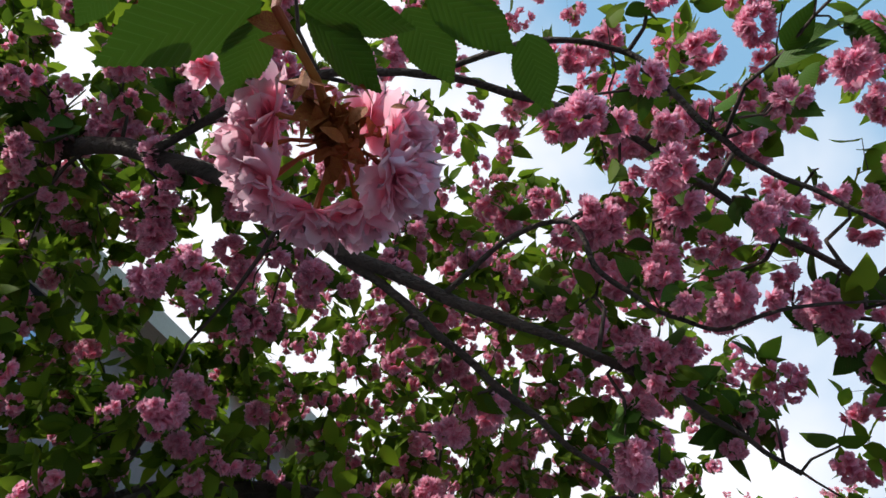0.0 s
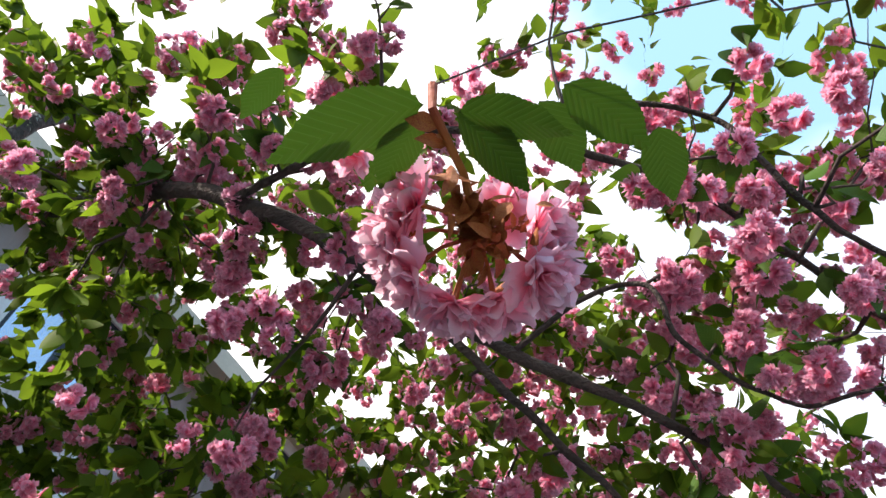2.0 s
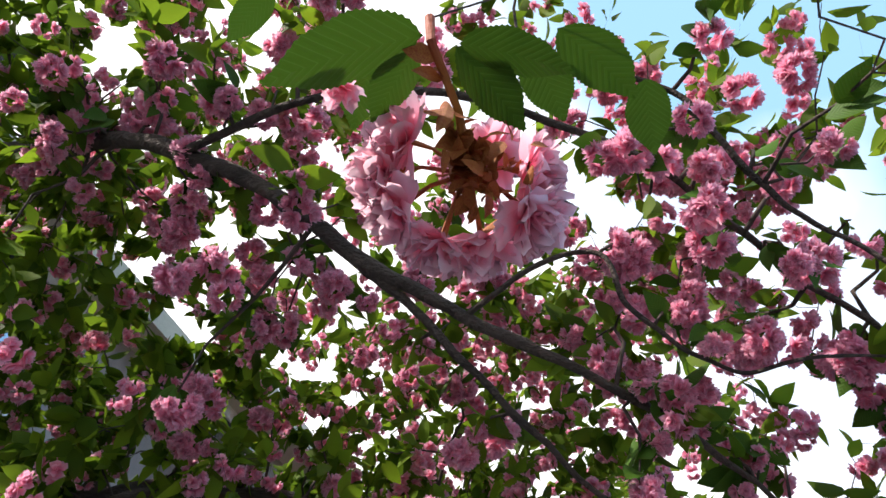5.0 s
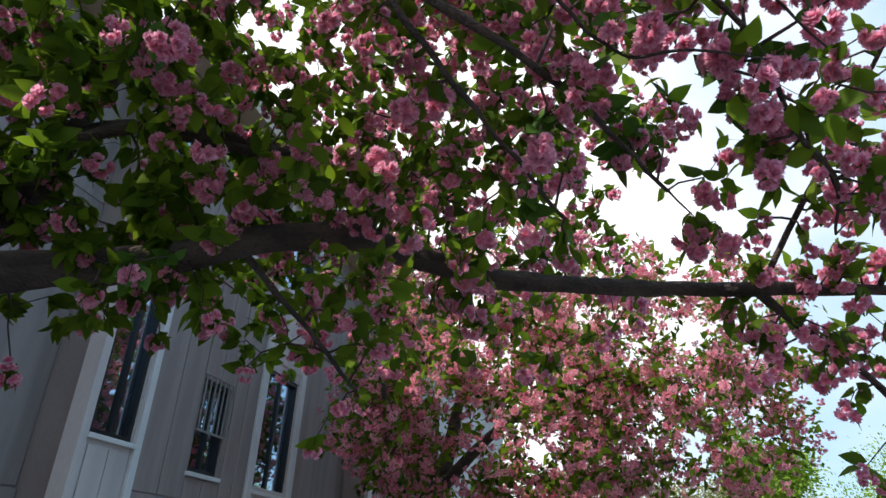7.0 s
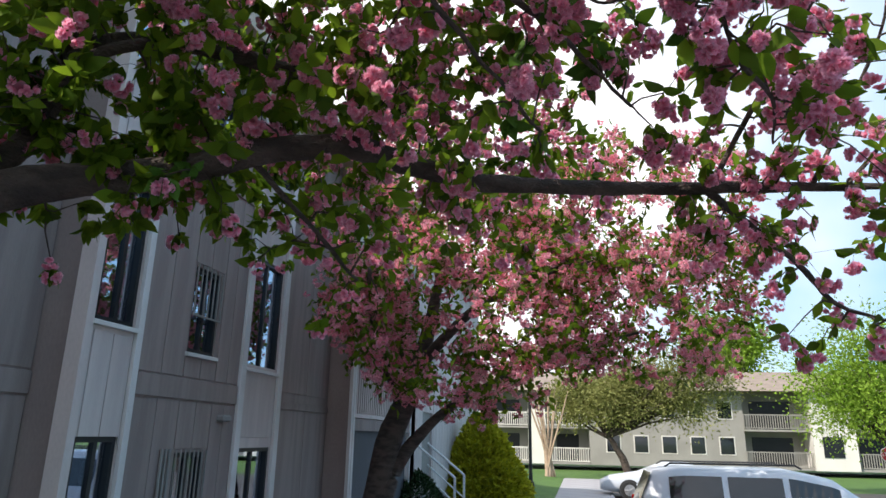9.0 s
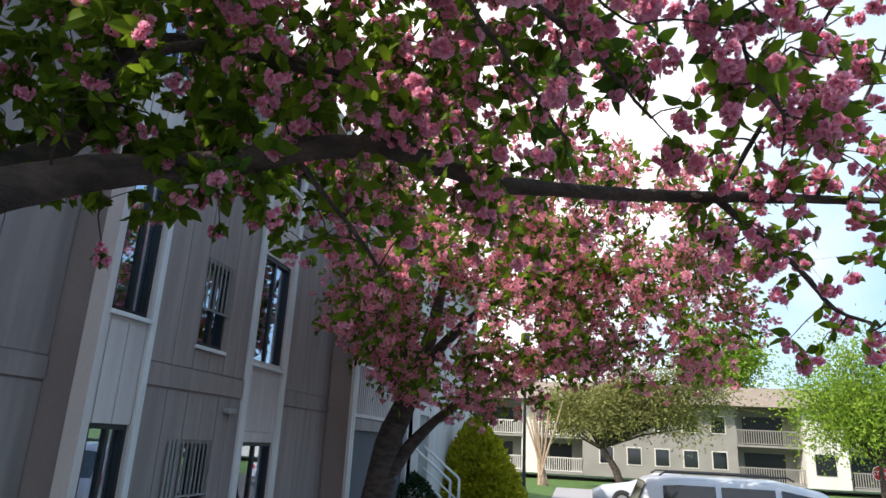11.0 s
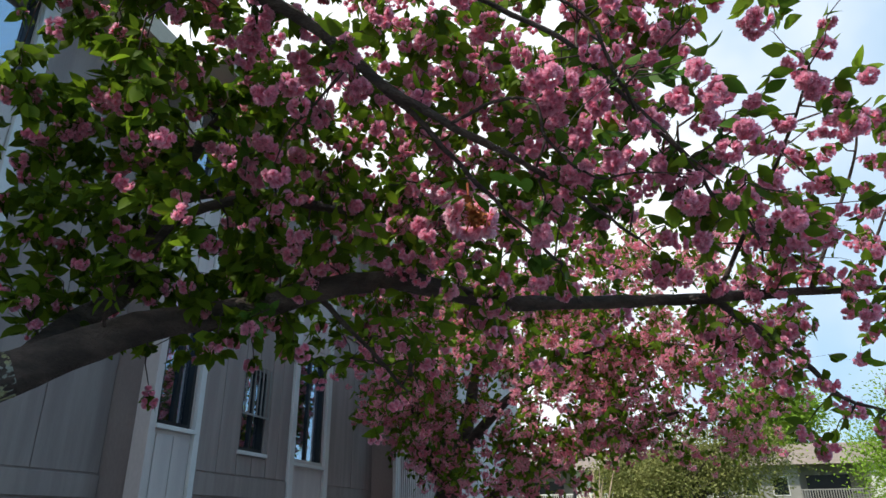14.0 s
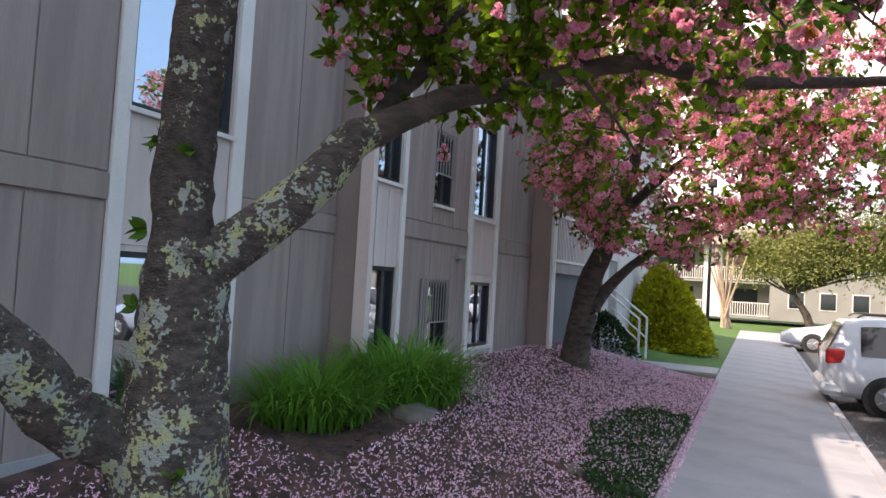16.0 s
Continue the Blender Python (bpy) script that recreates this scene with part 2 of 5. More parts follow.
# ---- building helpers ----
def mesh_object(name, data_name, verts, faces, mat, parent=None, tone=None, label="", smooth=False):
    me = bpy.data.meshes.new(data_name)
    me.from_pydata([tuple(v) for v in verts], [], [tuple(f) for f in faces])
    if tone is not None:
        a = me.attributes.new("tone", 'FLOAT', 'POINT')
        a.data.foreach_set("value", np.asarray(tone, dtype=np.float32))
    if smooth:
        me.polygons.foreach_set("use_smooth", [True] * len(me.polygons))
    me.materials.append(mat)
    ob = new(name, me)
    if parent is not None:
        ob.parent = parent
    if label:
        tagged(ob, label)
    return ob


def part(name, bm, mat, parent=None, label="", smooth=False):
    me = bpy.data.meshes.new(name)
    bmesh.ops.recalc_face_normals(bm, faces=bm.faces[:])
    bm.to_mesh(me)
    bm.free()
    if smooth:
        me.polygons.foreach_set("use_smooth", [True] * len(me.polygons))
    me.materials.append(mat)
    ob = new(name, me)
    if parent is not None:
        ob.parent = parent
    if label:
        tagged(ob, label)
    return ob


def box(bm, x0, x1, y0, y1, z0, z1, bevel=0.0):
    r = bmesh.ops.create_cube(bm, size=1.0)
    for v in r["verts"]:
        v.co = Vector((x0 + (v.co.x + .5) * (x1 - x0), y0 + (v.co.y + .5) * (y1 - y0), z0 + (v.co.z + .5) * (z1 - z0)))
    if bevel:
        es = list({e for v in r["verts"] for e in v.link_edges})
        bmesh.ops.bevel(bm, geom=es, offset=bevel, segments=1, affect='EDGES', profile=0.5)
    return bm


def boxes(*dims, bevel=0.0):
    bm = bmesh.new()
    for d in dims:
        box(bm, *d, bevel=bevel)
    return bm


def tube(bm, pts, radii, sides=8):
    """A tapered tube along points."""
    rings = []
    up = Vector((0.3, 0.2, 1.0))
    n = len(pts)
    for i, (p, r) in enumerate(zip(pts, radii)):
        r = float(r)
        d = Vector(pts[min(i + 1, n - 1)]) - Vector(pts[max(i - 1, 0)])
        d.normalize()
        a = d.cross(up)
        if a.length < 0.05:
            a = d.cross(Vector((1, 0, 0)))
        a.normalize()
        b = d.cross(a)
        rings.append([bm.verts.new(Vector(p) + r * (math.cos(k * 2 * math.pi / sides) * a + math.sin(k * 2 * math.pi / sides) * b)) for k in range(sides)])
    for r0, r1 in zip(rings, rings[1:]):
        for k in range(sides):
            bm.faces.new((r0[k], r0[(k + 1) % sides], r1[(k + 1) % sides], r1[k]))
    bm.faces.new(rings[0][::-1])
    bm.faces.new(rings[-1])
    return bm


def smooth_path(pts, steps=6):
    """Catmull-Rom through points (x, y, z, r)."""
    p = [np.array(q, float) for q in pts]
    p = [2 * p[0] - p[1]] + p + [2 * p[-1] - p[-2]]
    out = []
    for a, b, c, d in zip(p, p[1:], p[2:], p[3:]):
        for s in range(steps):
            t = s / steps
            out.append(0.5 * (2 * b + (c - a) * t + (2 * a - 5 * b + 4 * c - d) * t * t + (3 * b - a - 3 * c + d) * t ** 3))
    out.append(p[-2])
    return out


def thing(name, label, category, at=(0, 0, 0), group="", kind=""):
    e = new(name)
    e.location = at
    e.empty_display_size = 0.1
    return tagged(e, label, category, group, kind)


# ---- ground ----
def rise(x, y):
    """Height of the planting bed over the pavement."""
    t = min(max((-0.2 - x) / 3.1, 0.0), 1.0)
    f = 1.0 - 0.6 * min(max((y - 12.0) / 4.0, 0.0), 1.0)
    low = 1.0 - min(max(1.2 - abs(y - 16.3), 0.0) / 0.5, 1.0)
    return 0.02 + 0.70 * f * low * (t * t * (3 - 2 * t)) * (0.5 + 0.5 * min(max((y - 0.5) / 4.5, 0.0), 1.0))


ground = part("ground", boxes((-400, 400, -400, 900, -0.6, -0.16)), M["lawn"])
tagged(ground, "green mown lawn reaching to the horizon", "ground", kind="structure")
road = part("road", boxes((1.99, 60, -60, 36, -0.3, -0.13)), M["asphalt"])
tagged(road, "grey asphalt of the parking area", "road", kind="structure")
kerb = thing("kerb", "worn grey concrete kerb beside the pavement", "kerb", kind="structure")
kb = part("kerb_stone", boxes((1.85, 1.99, 0, 2.99, -0.3, 0.012), bevel=0.02), M["concrete"], kerb)
kb.location = (0, -12, 0)
for i in range(1, 17):
    o = new("kerb_stone", kb.data)
    o.parent, o.location = kerb, (0, -12 + 3.0 * i, 0)
pavement = thing("pavement", "pale grey concrete pavement with fallen petals", "pavement", kind="structure")
slab = part("paving_slab", boxes((-0.2, 1.845, 0.003, 1.497, -0.2, 0.0), bevel=0.003), M["concrete"], pavement)
slab.location = (0, -12, 0)
for i in range(1, 34):
    o = new("paving_slab", slab.data)
    o.parent, o.location = pavement, (0, -12 + 1.5 * i, 0)

nx, ny = 28, 110
gv, gf = [], []
for j in range(ny + 1):
    for i in range(nx + 1):
        x, y = -0.205 - i * (4.3 / nx), -12 + j * (52.0 / ny)
        w = 0.025 * noise.noise((x * 1.7, y * 1.7, 0.3)) + 0.012 * noise.noise((x * 7, y * 7, 1.3))
        gv.append((x, y, rise(x, y) + (w if i else -0.02)))
for j in range(ny):
    for i in range(nx):
        a = j * (nx + 1) + i
        gf.append((a, a + nx + 1, a + nx + 2, a + 1))
bed_rows = int(27.5 / 52 * ny)
bed = mesh_object("planting_bed", "planting_bed", gv, [f for k, f in enumerate(gf) if k // nx < bed_rows], M["mulch"], smooth=True)
tagged(bed, "dark mulch bed sloping up to the house", "ground", kind="structure")
verge = mesh_object("verge", "verge", gv, [f for k, f in enumerate(gf) if k // nx >= bed_rows], M["lawn"], smooth=True)
tagged(verge, "bright green grass verge beside the pavement", "ground", kind="structure")
path = part("side_path", boxes((-3.2, -0.21, 15.6, 17.0, -0.1, 0.05), bevel=0.01), M["concrete"])
tagged(path, "short grey concrete path to the stairs", "pavement", kind="structure")

# ---- apartment house ----
house = thing("apartment_house", "grey wood-sided three-storey apartment house in shade", "house", (0, 0, 0))
XA, XB, XC = -3.90, -3.42, -3.0
FLOORS = (0.0, 2.62, 5.32)


def wall(name, x, y0, y1, z0, z1, holes, mat, th=0.18):
    """A wall facing +x with openings (ya, yb, za, zb) through it."""
    bm = bmesh.new()
    ys = sorted({y0, y1, *[h[0] for h in holes], *[h[1] for h in holes]})
    for a, b in zip(ys, ys[1:]):
        cuts = sorted((h[2], h[3]) for h in holes if h[0] <= a + 1e-6 and h[1] >= b - 1e-6)
        z = z0
        for c, d in cuts:
            if c > z:
                box(bm, x - th, x, a, b, z, c)
            z = d
        if z < z1:
            box(bm, x - th, x, a, b, z, z1)
    bmesh.ops.remove_doubles(bm, verts=bm.verts[:], dist=1e-5)
    return part(name, bm, mat, house)


def window(x, y0, y1, z0, z1, split=0.5, blind=None, sill=True, bars=False):
    """A dark sliding window in a wall facing +x: frame, panes, meeting rail, sill."""
    w = part("window", boxes((x - .10, x - .02, y0, y0 + .045, z0, z1), (x - .10, x - .02, y1 - .045, y1, z0, z1),
                             (x - .10, x - .02, y0 + .045, y1 - .045, z0, z0 + .05), (x - .10, x - .02, y0 + .045, y1 - .045, z1 - .05, z1)),
             M["bronze"], house, "dark bronze aluminium window frame")
    ym = y0 + (y1 - y0) * split
    part("meeting_rail", boxes((x - .085, x - .03, ym - .025, ym + .025, z0 + .05, z1 - .05)), M["bronze"], w)
    for a, b, dx in ((y0 + .045, ym - .025, 0), (ym + .025, y1 - .045, -.02)):
        g = part("pane", boxes((x - .062 + dx, x - .056 + dx, a, b, z0 + .05, z1 - .05)), M["glass"], w)
        g.visible_shadow = False
    if sill:
        part("sill", boxes((x - .02, x + .05, y0 - .04, y1 + .04, z0 - .045, z0), bevel=.005), M["trim"], w)
    if blind == "blind":
        bm = bmesh.new()
        k = int((z1 - z0) / .03)
        for i in range(k):
            box(bm, x - .16, x - .135, y0, y1, z0 + i * .03, z0 + i * .03 + .022)
        part("blind", bm, M["curtain"], w, "pale slatted blind behind the glass")
    elif blind == "curtain":
        bm = bmesh.new()
        n = 26
        for e, (a, b) in enumerate(((y0, y0 + .33 * (y1 - y0)), (y1 - .33 * (y1 - y0), y1))):
            ring = [[bm.verts.new((x - .2 + .02 * math.sin(i * 1.9 + e), a + (b - a) * i / n, z)) for i in range(n + 1)] for z in (z0, z1)]
            for i in range(n):
                bm.faces.new((ring[0][i], ring[0][i + 1], ring[1][i + 1], ring[1][i]))
        part("curtain", bm, M["curtain"], w, "pale curtain behind the glass")
    if bars:
        n = max(4, int((y1 - y0) / .085))
        zb = z0 + (z1 - z0) * .42
        first = part("window_bar", boxes((x + .02, x + .035, -.006, .006, zb, z1 + .03)), M["pipe"], w, "thin metal window bar")
        first.location = (0, y0, 0)
        for i in range(1, n + 1):
            o = new("window_bar", first.data)
            o.parent, o.location = w, (0, y0 + (y1 - y0) * i / n, 0)
        part("bar_foot", boxes((x + .018, x + .037, y0 - .03, y1 + .03, zb, zb + .02)), M["pipe"], w)
    return w


def boards(x, y0, y1, z0, z1, step, mat, gap=0.012, th=0.012):
    """Vertical siding boards proud of a wall facing +x."""
    n = max(1, round((y1 - y0) / step))
    s = (y1 - y0) / n
    first = part("siding_board", boxes((0, th, gap / 2, s - gap / 2, 0, z1 - z0), bevel=.003), mat, house)
    first.location = (x, y0, z0)
    for i in range(1, n):
        o = new("siding_board", first.data)
        o.parent, o.location = house, (x, y0 + i * s, z0)


def trim(dims, mat=None, name="trim_board"):
    return part(name, boxes(*dims, bevel=.004), mat or M["trim"], house)


EAVE = 6.95
GA = 0.2
# section A: siding, one window bay, plain siding again
winsA = [(2.17, 3.27, 0.76, 1.99), (2.17, 3.27, 3.13, 4.61), (2.17, 3.27, 5.81, 6.80)]
wall("wall_panel", XA, -9.0, 2.03, GA, EAVE, [(-3.03, -1.93, 0.76, 1.99), (-3.03, -1.93, 3.13, 4.61), (-3.03, -1.93, 5.81, 6.80)], M["siding"])
wall("bay_panel", XA, 2.03, 3.44, GA, EAVE, winsA, M["bay"])
wall("wall_panel", XA, 3.44, 5.05, GA, EAVE, [], M["siding"])
for z0, z1 in ((GA + .3, 2.35), (2.59, 5.0), (5.24, EAVE)):
    boards(XA, -1.7, 2.025, z0, z1, .62, M["siding"])
    boards(XA, 3.45, 5.04, z0, z1, .80, M["siding"])
    boards(XA, -9.0, -3.3, z0, z1, .65, M["siding"])
for z in (2.37, 5.02):
    trim([(XA, XA + .03, -9.0, 2.025, z, z + .20)], M["siding"], "band_board")
    trim([(XA, XA + .03, 3.45, 5.04, z, z + .20)], M["siding"], "band_board")
for y0, y1 in ((2.03, 2.16), (3.28, 3.44)):
    trim([(XA + .001, XA + .045, y0, y1, GA + .1, EAVE)])
for z0, z1 in ((2.04, 3.08), (4.66, 5.76)):
    boards(XA, 2.17, 3.27, z0, z1, .39, M["bay"])
for h, b in zip(winsA, ("curtain", None, None)):
    window(XA, *h, split=.5, blind=b)
    window(XA, h[0] - 5.2, h[1] - 5.2, h[2], h[3], split=.5, blind=b)
part("foundation", boxes((XA - .15, XA + .03, -9.0, 5.05, -.2, GA + .32)), M["concrete"], house)
# return, section B
part("return_wall", boxes((XA, XB, 5.05, 5.14, GA, EAVE)), M["siding"], house)
trim([(XB - .14, XB + .03, 5.01, 5.11, GA + .1, EAVE)], M["bay"], "corner_board")
winsB = [(5.14, 5.70, 0.80, 2.02), (5.14, 5.70, 3.04, 4.5), (5.14, 5.70, 5.7, 6.8)]
winsE = [(6.64, 7.24, 0.90, 1.86), (6.64, 7.20, 2.93, 3.92), (6.64, 7.20, 5.62, 6.65)]
winsC = [(7.99, 8.92, 0.87, 1.89), (7.99, 8.92, 2.90, 4.42), (7.99, 8.92, 5.6, 6.8)]
wall("bay_panel", XB, 5.14, 5.80, GA, EAVE, winsB, M["bay"])
wall("wall_panel", XB, 5.80, 7.84, GA, EAVE, winsE, M["siding"])
wall("bay_panel", XB, 7.84, 9.07, GA, EAVE, winsC, M["bay"])
wall("wall_panel", XB, 9.07, 11.00, GA, EAVE, [], M["siding"])
for h, b in zip(winsB, ("curtain", "blind", "blind")):
    window(XB, *h, split=.55, blind=b)
for h in winsE:
    window(XB, *h, split=.5, bars=True)
for h, b in zip(winsC, ("curtain", "curtain", None)):
    window(XB, *h, split=.5, blind=b)
for z0, z1 in ((GA + .5, 2.40), (2.66, 5.02), (5.28, EAVE)):
    for y0, y1 in ((5.82, 6.60), (7.28, 7.82)):
        boards(XB, y0, y1, z0, z1, .36, M["siding"])
    for h in winsE:
        if z0 < h[2] < z1:
            boards(XB, 6.61, 7.27, z0, h[2] - .05, .34, M["siding"])
            boards(XB, 6.61, 7.27, h[3] + .04, z1, .34, M["siding"])
    boards(XB, 9.09, 10.98, z0, z1, .97, M["siding"])
for z in (2.42, 5.04):
    trim([(XB, XB + .03, 5.82, 7.82, z, z + .22)], M["siding"], "band_board")
    trim([(XB, XB + .03, 9.09, 10.98, z, z + .10)], M["siding"], "band_board")
for y0, y1 in ((5.71, 5.80), (7.84, 7.97), (8.94, 9.07)):
    trim([(XB + .001, XB + .045, y0, y1, GA + .1, EAVE)])
for z0, z1 in ((2.02, 2.95), (4.55, 5.65)):
    boards(XB, 5.15, 5.69, z0, z1, .27, M["bay"])
    boards(XB, 7.99, 8.92, z0, z1, .95, M["bay"])
part("foundation", boxes((XB - .15, XB + .03, 5.05, 11.0, -.2, GA + .52)), M["concrete"], house)
# pipes and a wall vent
for y in (6.36, 6.43, 6.50):
    bm = bmesh.new()
    tube(bm, [(XB + .04, y, .6), (XB + .04, y, 1.9 if y > 6.2 else 6.9)], [.016, .016], 8)
    part("conduit", bm, M["pipe"], house)
part("vent_hood", boxes((XB, XB + .12, 7.40, 7.58, 2.20, 2.28), bevel=.02), M["pipe"], house)
# section C with balconies
part("return_wall", boxes((XB - .2, XC, 11.0, 11.15, GA, EAVE)), M["siding"], house)
trim([(XC - .02, XC + .04, 10.97, 11.09, GA, EAVE)])
winsD = [(12.0, 13.6, z, z + 1.9) for z in (0.75, 3.0, 5.0)]
wall("bay_panel", XC - 1.3, 11.15, 25.0, GA, EAVE, winsD, M["bay"])
for h in winsD:
    window(XC - 1.3, *h, sill=False)
for z in (2.15, 4.75):
    part("balcony_floor", boxes((XC - 1.3, XC + .02, 11.15, 15.0, z, z + .2)), M["siding"], house)
    rail = part("balcony_rail", boxes((XC - .04, XC + .03, 11.15, 15.0, z + 1.12, z + 1.2), (XC - .04, XC + .03, 11.15, 15.0, z + .22, z + .28)), M["bay"], house)
    sl = part("slat", boxes((0, .025, 0, .05, 0, .86)), M["bay"], rail)
    sl.location = (XC - .02, 11.18, z + .27)
    for i in range(1, 32):
        o = new("slat", sl.data)
        o.parent, o.location = rail, (XC - .02, 11.18 + i * .12, z + .27)
for y in (11.05, 15.0):
    trim([(XC - .06, XC + .05, y, y + .1, GA, EAVE)], None, "balcony_post")
# screened ground porch and stair block
part("porch_screen", boxes((XC - .06, XC - .05, 11.2, 15.0, .75, 2.15)), M["room"], house, "dark insect screen")
part("wall_panel", boxes((XC - 1.3, XC + .1, 15.1, 15.25, GA, EAVE)), M["bay"], house)
wall("bay_panel", XC + .1, 15.1, 25.0, GA, EAVE, [(16.0, 17.1, .6, 2.65)], M["bay"])
boards(XC + .1, 17.2, 25.0, GA + .5, EAVE, .4, M["bay"])
part("entrance_door", boxes((XC, XC + .04, 16.0, 17.1, .6, 2.65)), M["pipe"], house, "grey entrance door")
# inside (unlit look put into its dark colour), ends, roof
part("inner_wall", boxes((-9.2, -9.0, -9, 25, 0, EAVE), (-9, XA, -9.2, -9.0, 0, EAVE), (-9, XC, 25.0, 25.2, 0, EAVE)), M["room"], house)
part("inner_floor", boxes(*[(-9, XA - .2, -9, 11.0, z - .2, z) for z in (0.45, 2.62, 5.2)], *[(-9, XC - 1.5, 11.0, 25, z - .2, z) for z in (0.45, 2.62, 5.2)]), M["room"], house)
for x, y0, y1 in ((XA + .42, -9.6, 4.80), (XB + .42, 4.80, 10.75), (XC + .42, 10.75, 25.6)):
    part("eave", boxes((-9.6, x, y0, y1, EAVE, EAVE + .06)), M["soffit"], house, "tan painted soffit")
    part("fascia", boxes((x + .002, x + .04, y0, y1, EAVE - .02, EAVE + .22)), M["soffit"], house, "tan fascia board")
    bm = bmesh.new()
    vs = [bm.verts.new(p) for p in ((-9.6, y0, EAVE + .07), (x, y0, EAVE + .07), (x, y1, EAVE + .07), (-9.6, y1, EAVE + .07), (-6.3, y0, EAVE + 1.0), (-6.3, y1, EAVE + 1.0))]
    for f in ((0, 1, 2, 3), (1, 2, 5, 4), (3, 0, 4, 5), (0, 4, 1), (2, 5, 3)):
        bm.faces.new([vs[i] for i in f])
    part("roof", bm, M["roof"], house)


# ---- foliage and blossom shapes ----
rng = np.random.default_rng(7)


def unit(v):
    v = np.asarray(v, float)
    return v / max(np.linalg.norm(v), 1e-9)


def basis(axis):
    """Three columns: two across the axis, and the axis."""
    w = unit(axis)
    a = np.cross(w, [0.13, 0.37, 0.92])
    if np.linalg.norm(a) < 0.1:
        a = np.cross(w, [1, 0, 0])
    u = unit(a)
    return np.stack([u, np.cross(w, u), w], 1)


def petal_grid(rows, cols):
    """A petal of unit length along z, cupped, with a frilled tip: points, faces, tone."""
    v, f, t = [], [], []
    for i in range(rows + 1):
        s = i / rows
        wd = 0.31 * math.sin(math.pi * min(0.15 + 0.62 * s, 0.82)) ** 0.8
        for j in range(cols + 1):
            c = 2 * j / cols - 1
            fr = ((0.045 if cols > 1 else .06) * (1 if j % 2 else -1) - 0.16 * c * c) if i == rows else 0.0
            v.append((wd * c, 0.20 * s * s - 0.16 * c * c * s, s + fr))
            t.append(0.12 + 0.88 * s ** 1.5)
    for i in range(rows):
        for j in range(cols):
            a = i * (cols + 1) + j
            f.append((a, a + 1, a + cols + 2, a + cols + 1))
    return np.array(v), f, np.array(t)


def flower(r, petals, rows, cols, rnd):
    """A double blossom opening along +z, foot at the origin."""
    pv, pf, pt = petal_grid(rows, cols)
    V, F, T = [], [], []
    for k in range(petals):
        ring = k / petals
        tilt = radians(12 + 88 * ring + rnd.normal(0, 9))
        az = k * 2.39996 + rnd.normal(0, .25)
        ln = r * (0.80 + 0.25 * ring) * rnd.uniform(.88, 1.1)
        ct, st, ca, sa_ = math.cos(tilt), math.sin(tilt), math.cos(az), math.sin(az)
        tw = rnd.normal(0, .35)
        q = pv * ln
        q = np.stack([q[:, 0] * math.cos(tw) - q[:, 1] * math.sin(tw), q[:, 0] * math.sin(tw) + q[:, 1] * math.cos(tw), q[:, 2]], 1)
        q[:, 1] *= -1
        y = q[:, 1] * ct + q[:, 2] * st
        z = -q[:, 1] * st + q[:, 2] * ct
        p = np.stack([ca * y - sa_ * q[:, 0], sa_ * y + ca * q[:, 0], z + 0.12 * r], 1)
        o = sum(len(a) for a in V)
        V.append(p)
        F += [tuple(i + o for i in g) for g in pf]
        T.append(np.clip(pt * rnd.uniform(.75, 1.1), 0, 1))
    return np.concatenate(V), F, np.concatenate(T)


def join(pieces):
    V, F, T, o = [], [], [], 0
    for v, f, t in pieces:
        V.append(v)
        F += [tuple(i + o for i in g) for g in f]
        T.append(t)
        o += len(v)
    return np.concatenate(V), F, np.concatenate(T)


def cluster(flowers, r, petals, rows, cols, seed, spread=1.25):
    """A hanging bunch of double blossoms round a point, stalk at the origin, hanging to -z."""
    rnd = np.random.default_rng(seed)
    out = []
    for k in range(flowers):
        az = k * 2.39996 + rnd.normal(0, .3)
        dz = -0.85 + 1.15 * (k + .5) / flowers
        h = math.sqrt(max(0.05, 1 - dz * dz))
        d = unit((h * math.cos(az), h * math.sin(az), dz + rnd.normal(0, .1)))
        v, f, t = flower(r * rnd.uniform(.85, 1.12), petals, rows, cols, rnd)
        v = v @ basis(d).T + d * r * spread * 0.75 + np.array([0, 0, -r * 1.1])
        out.append((v, f, t))
    return join(out)


def leaf_shape(rows=4, cols=2, fold=.22, curl=.25):
    """A toothed pointed leaf of unit length along +x."""
    v, f, t = [], [], []
    wd = {4: (0.02, .23, .27, .17, 0.0), 8: (0.02, .15, .23, .275, .27, .23, .17, .085, 0.0)}[rows]
    for i in range(rows + 1):
        s = i / rows
        for j in range(cols + 1):
            c = 2 * j / cols - 1
            v.append((s, wd[i] * c, -curl * s * s + fold * abs(c) * wd[i]))
            t.append(.5)
    for i in range(rows):
        for j in range(cols):
            a = i * (cols + 1) + j
            f.append((a, a + cols + 1, a + cols + 2, a + 1))
    return np.array(v), f, np.array(t)


def scatter(shape, mats, tones=None):
    """Copies of one shape at many 3 x 4 placings, as one set of points and faces."""
    v, f, t = shape
    mats = np.asarray(mats)
    V = np.einsum('nij,kj->nki', mats[:, :, :3], v) + mats[:, None, :, 3]
    fa = np.array([g if len(g) == 4 else (*g, g[-1]) for g in f])
    F = (fa[None] + (np.arange(len(mats)) * len(v))[:, None, None]).reshape(-1, 4)
    T = np.tile(t, len(mats)) if tones is None else (np.clip(t[None] * np.asarray(tones)[:, None], 0, 1)).reshape(-1)
    return V.reshape(-1, 3), F, T


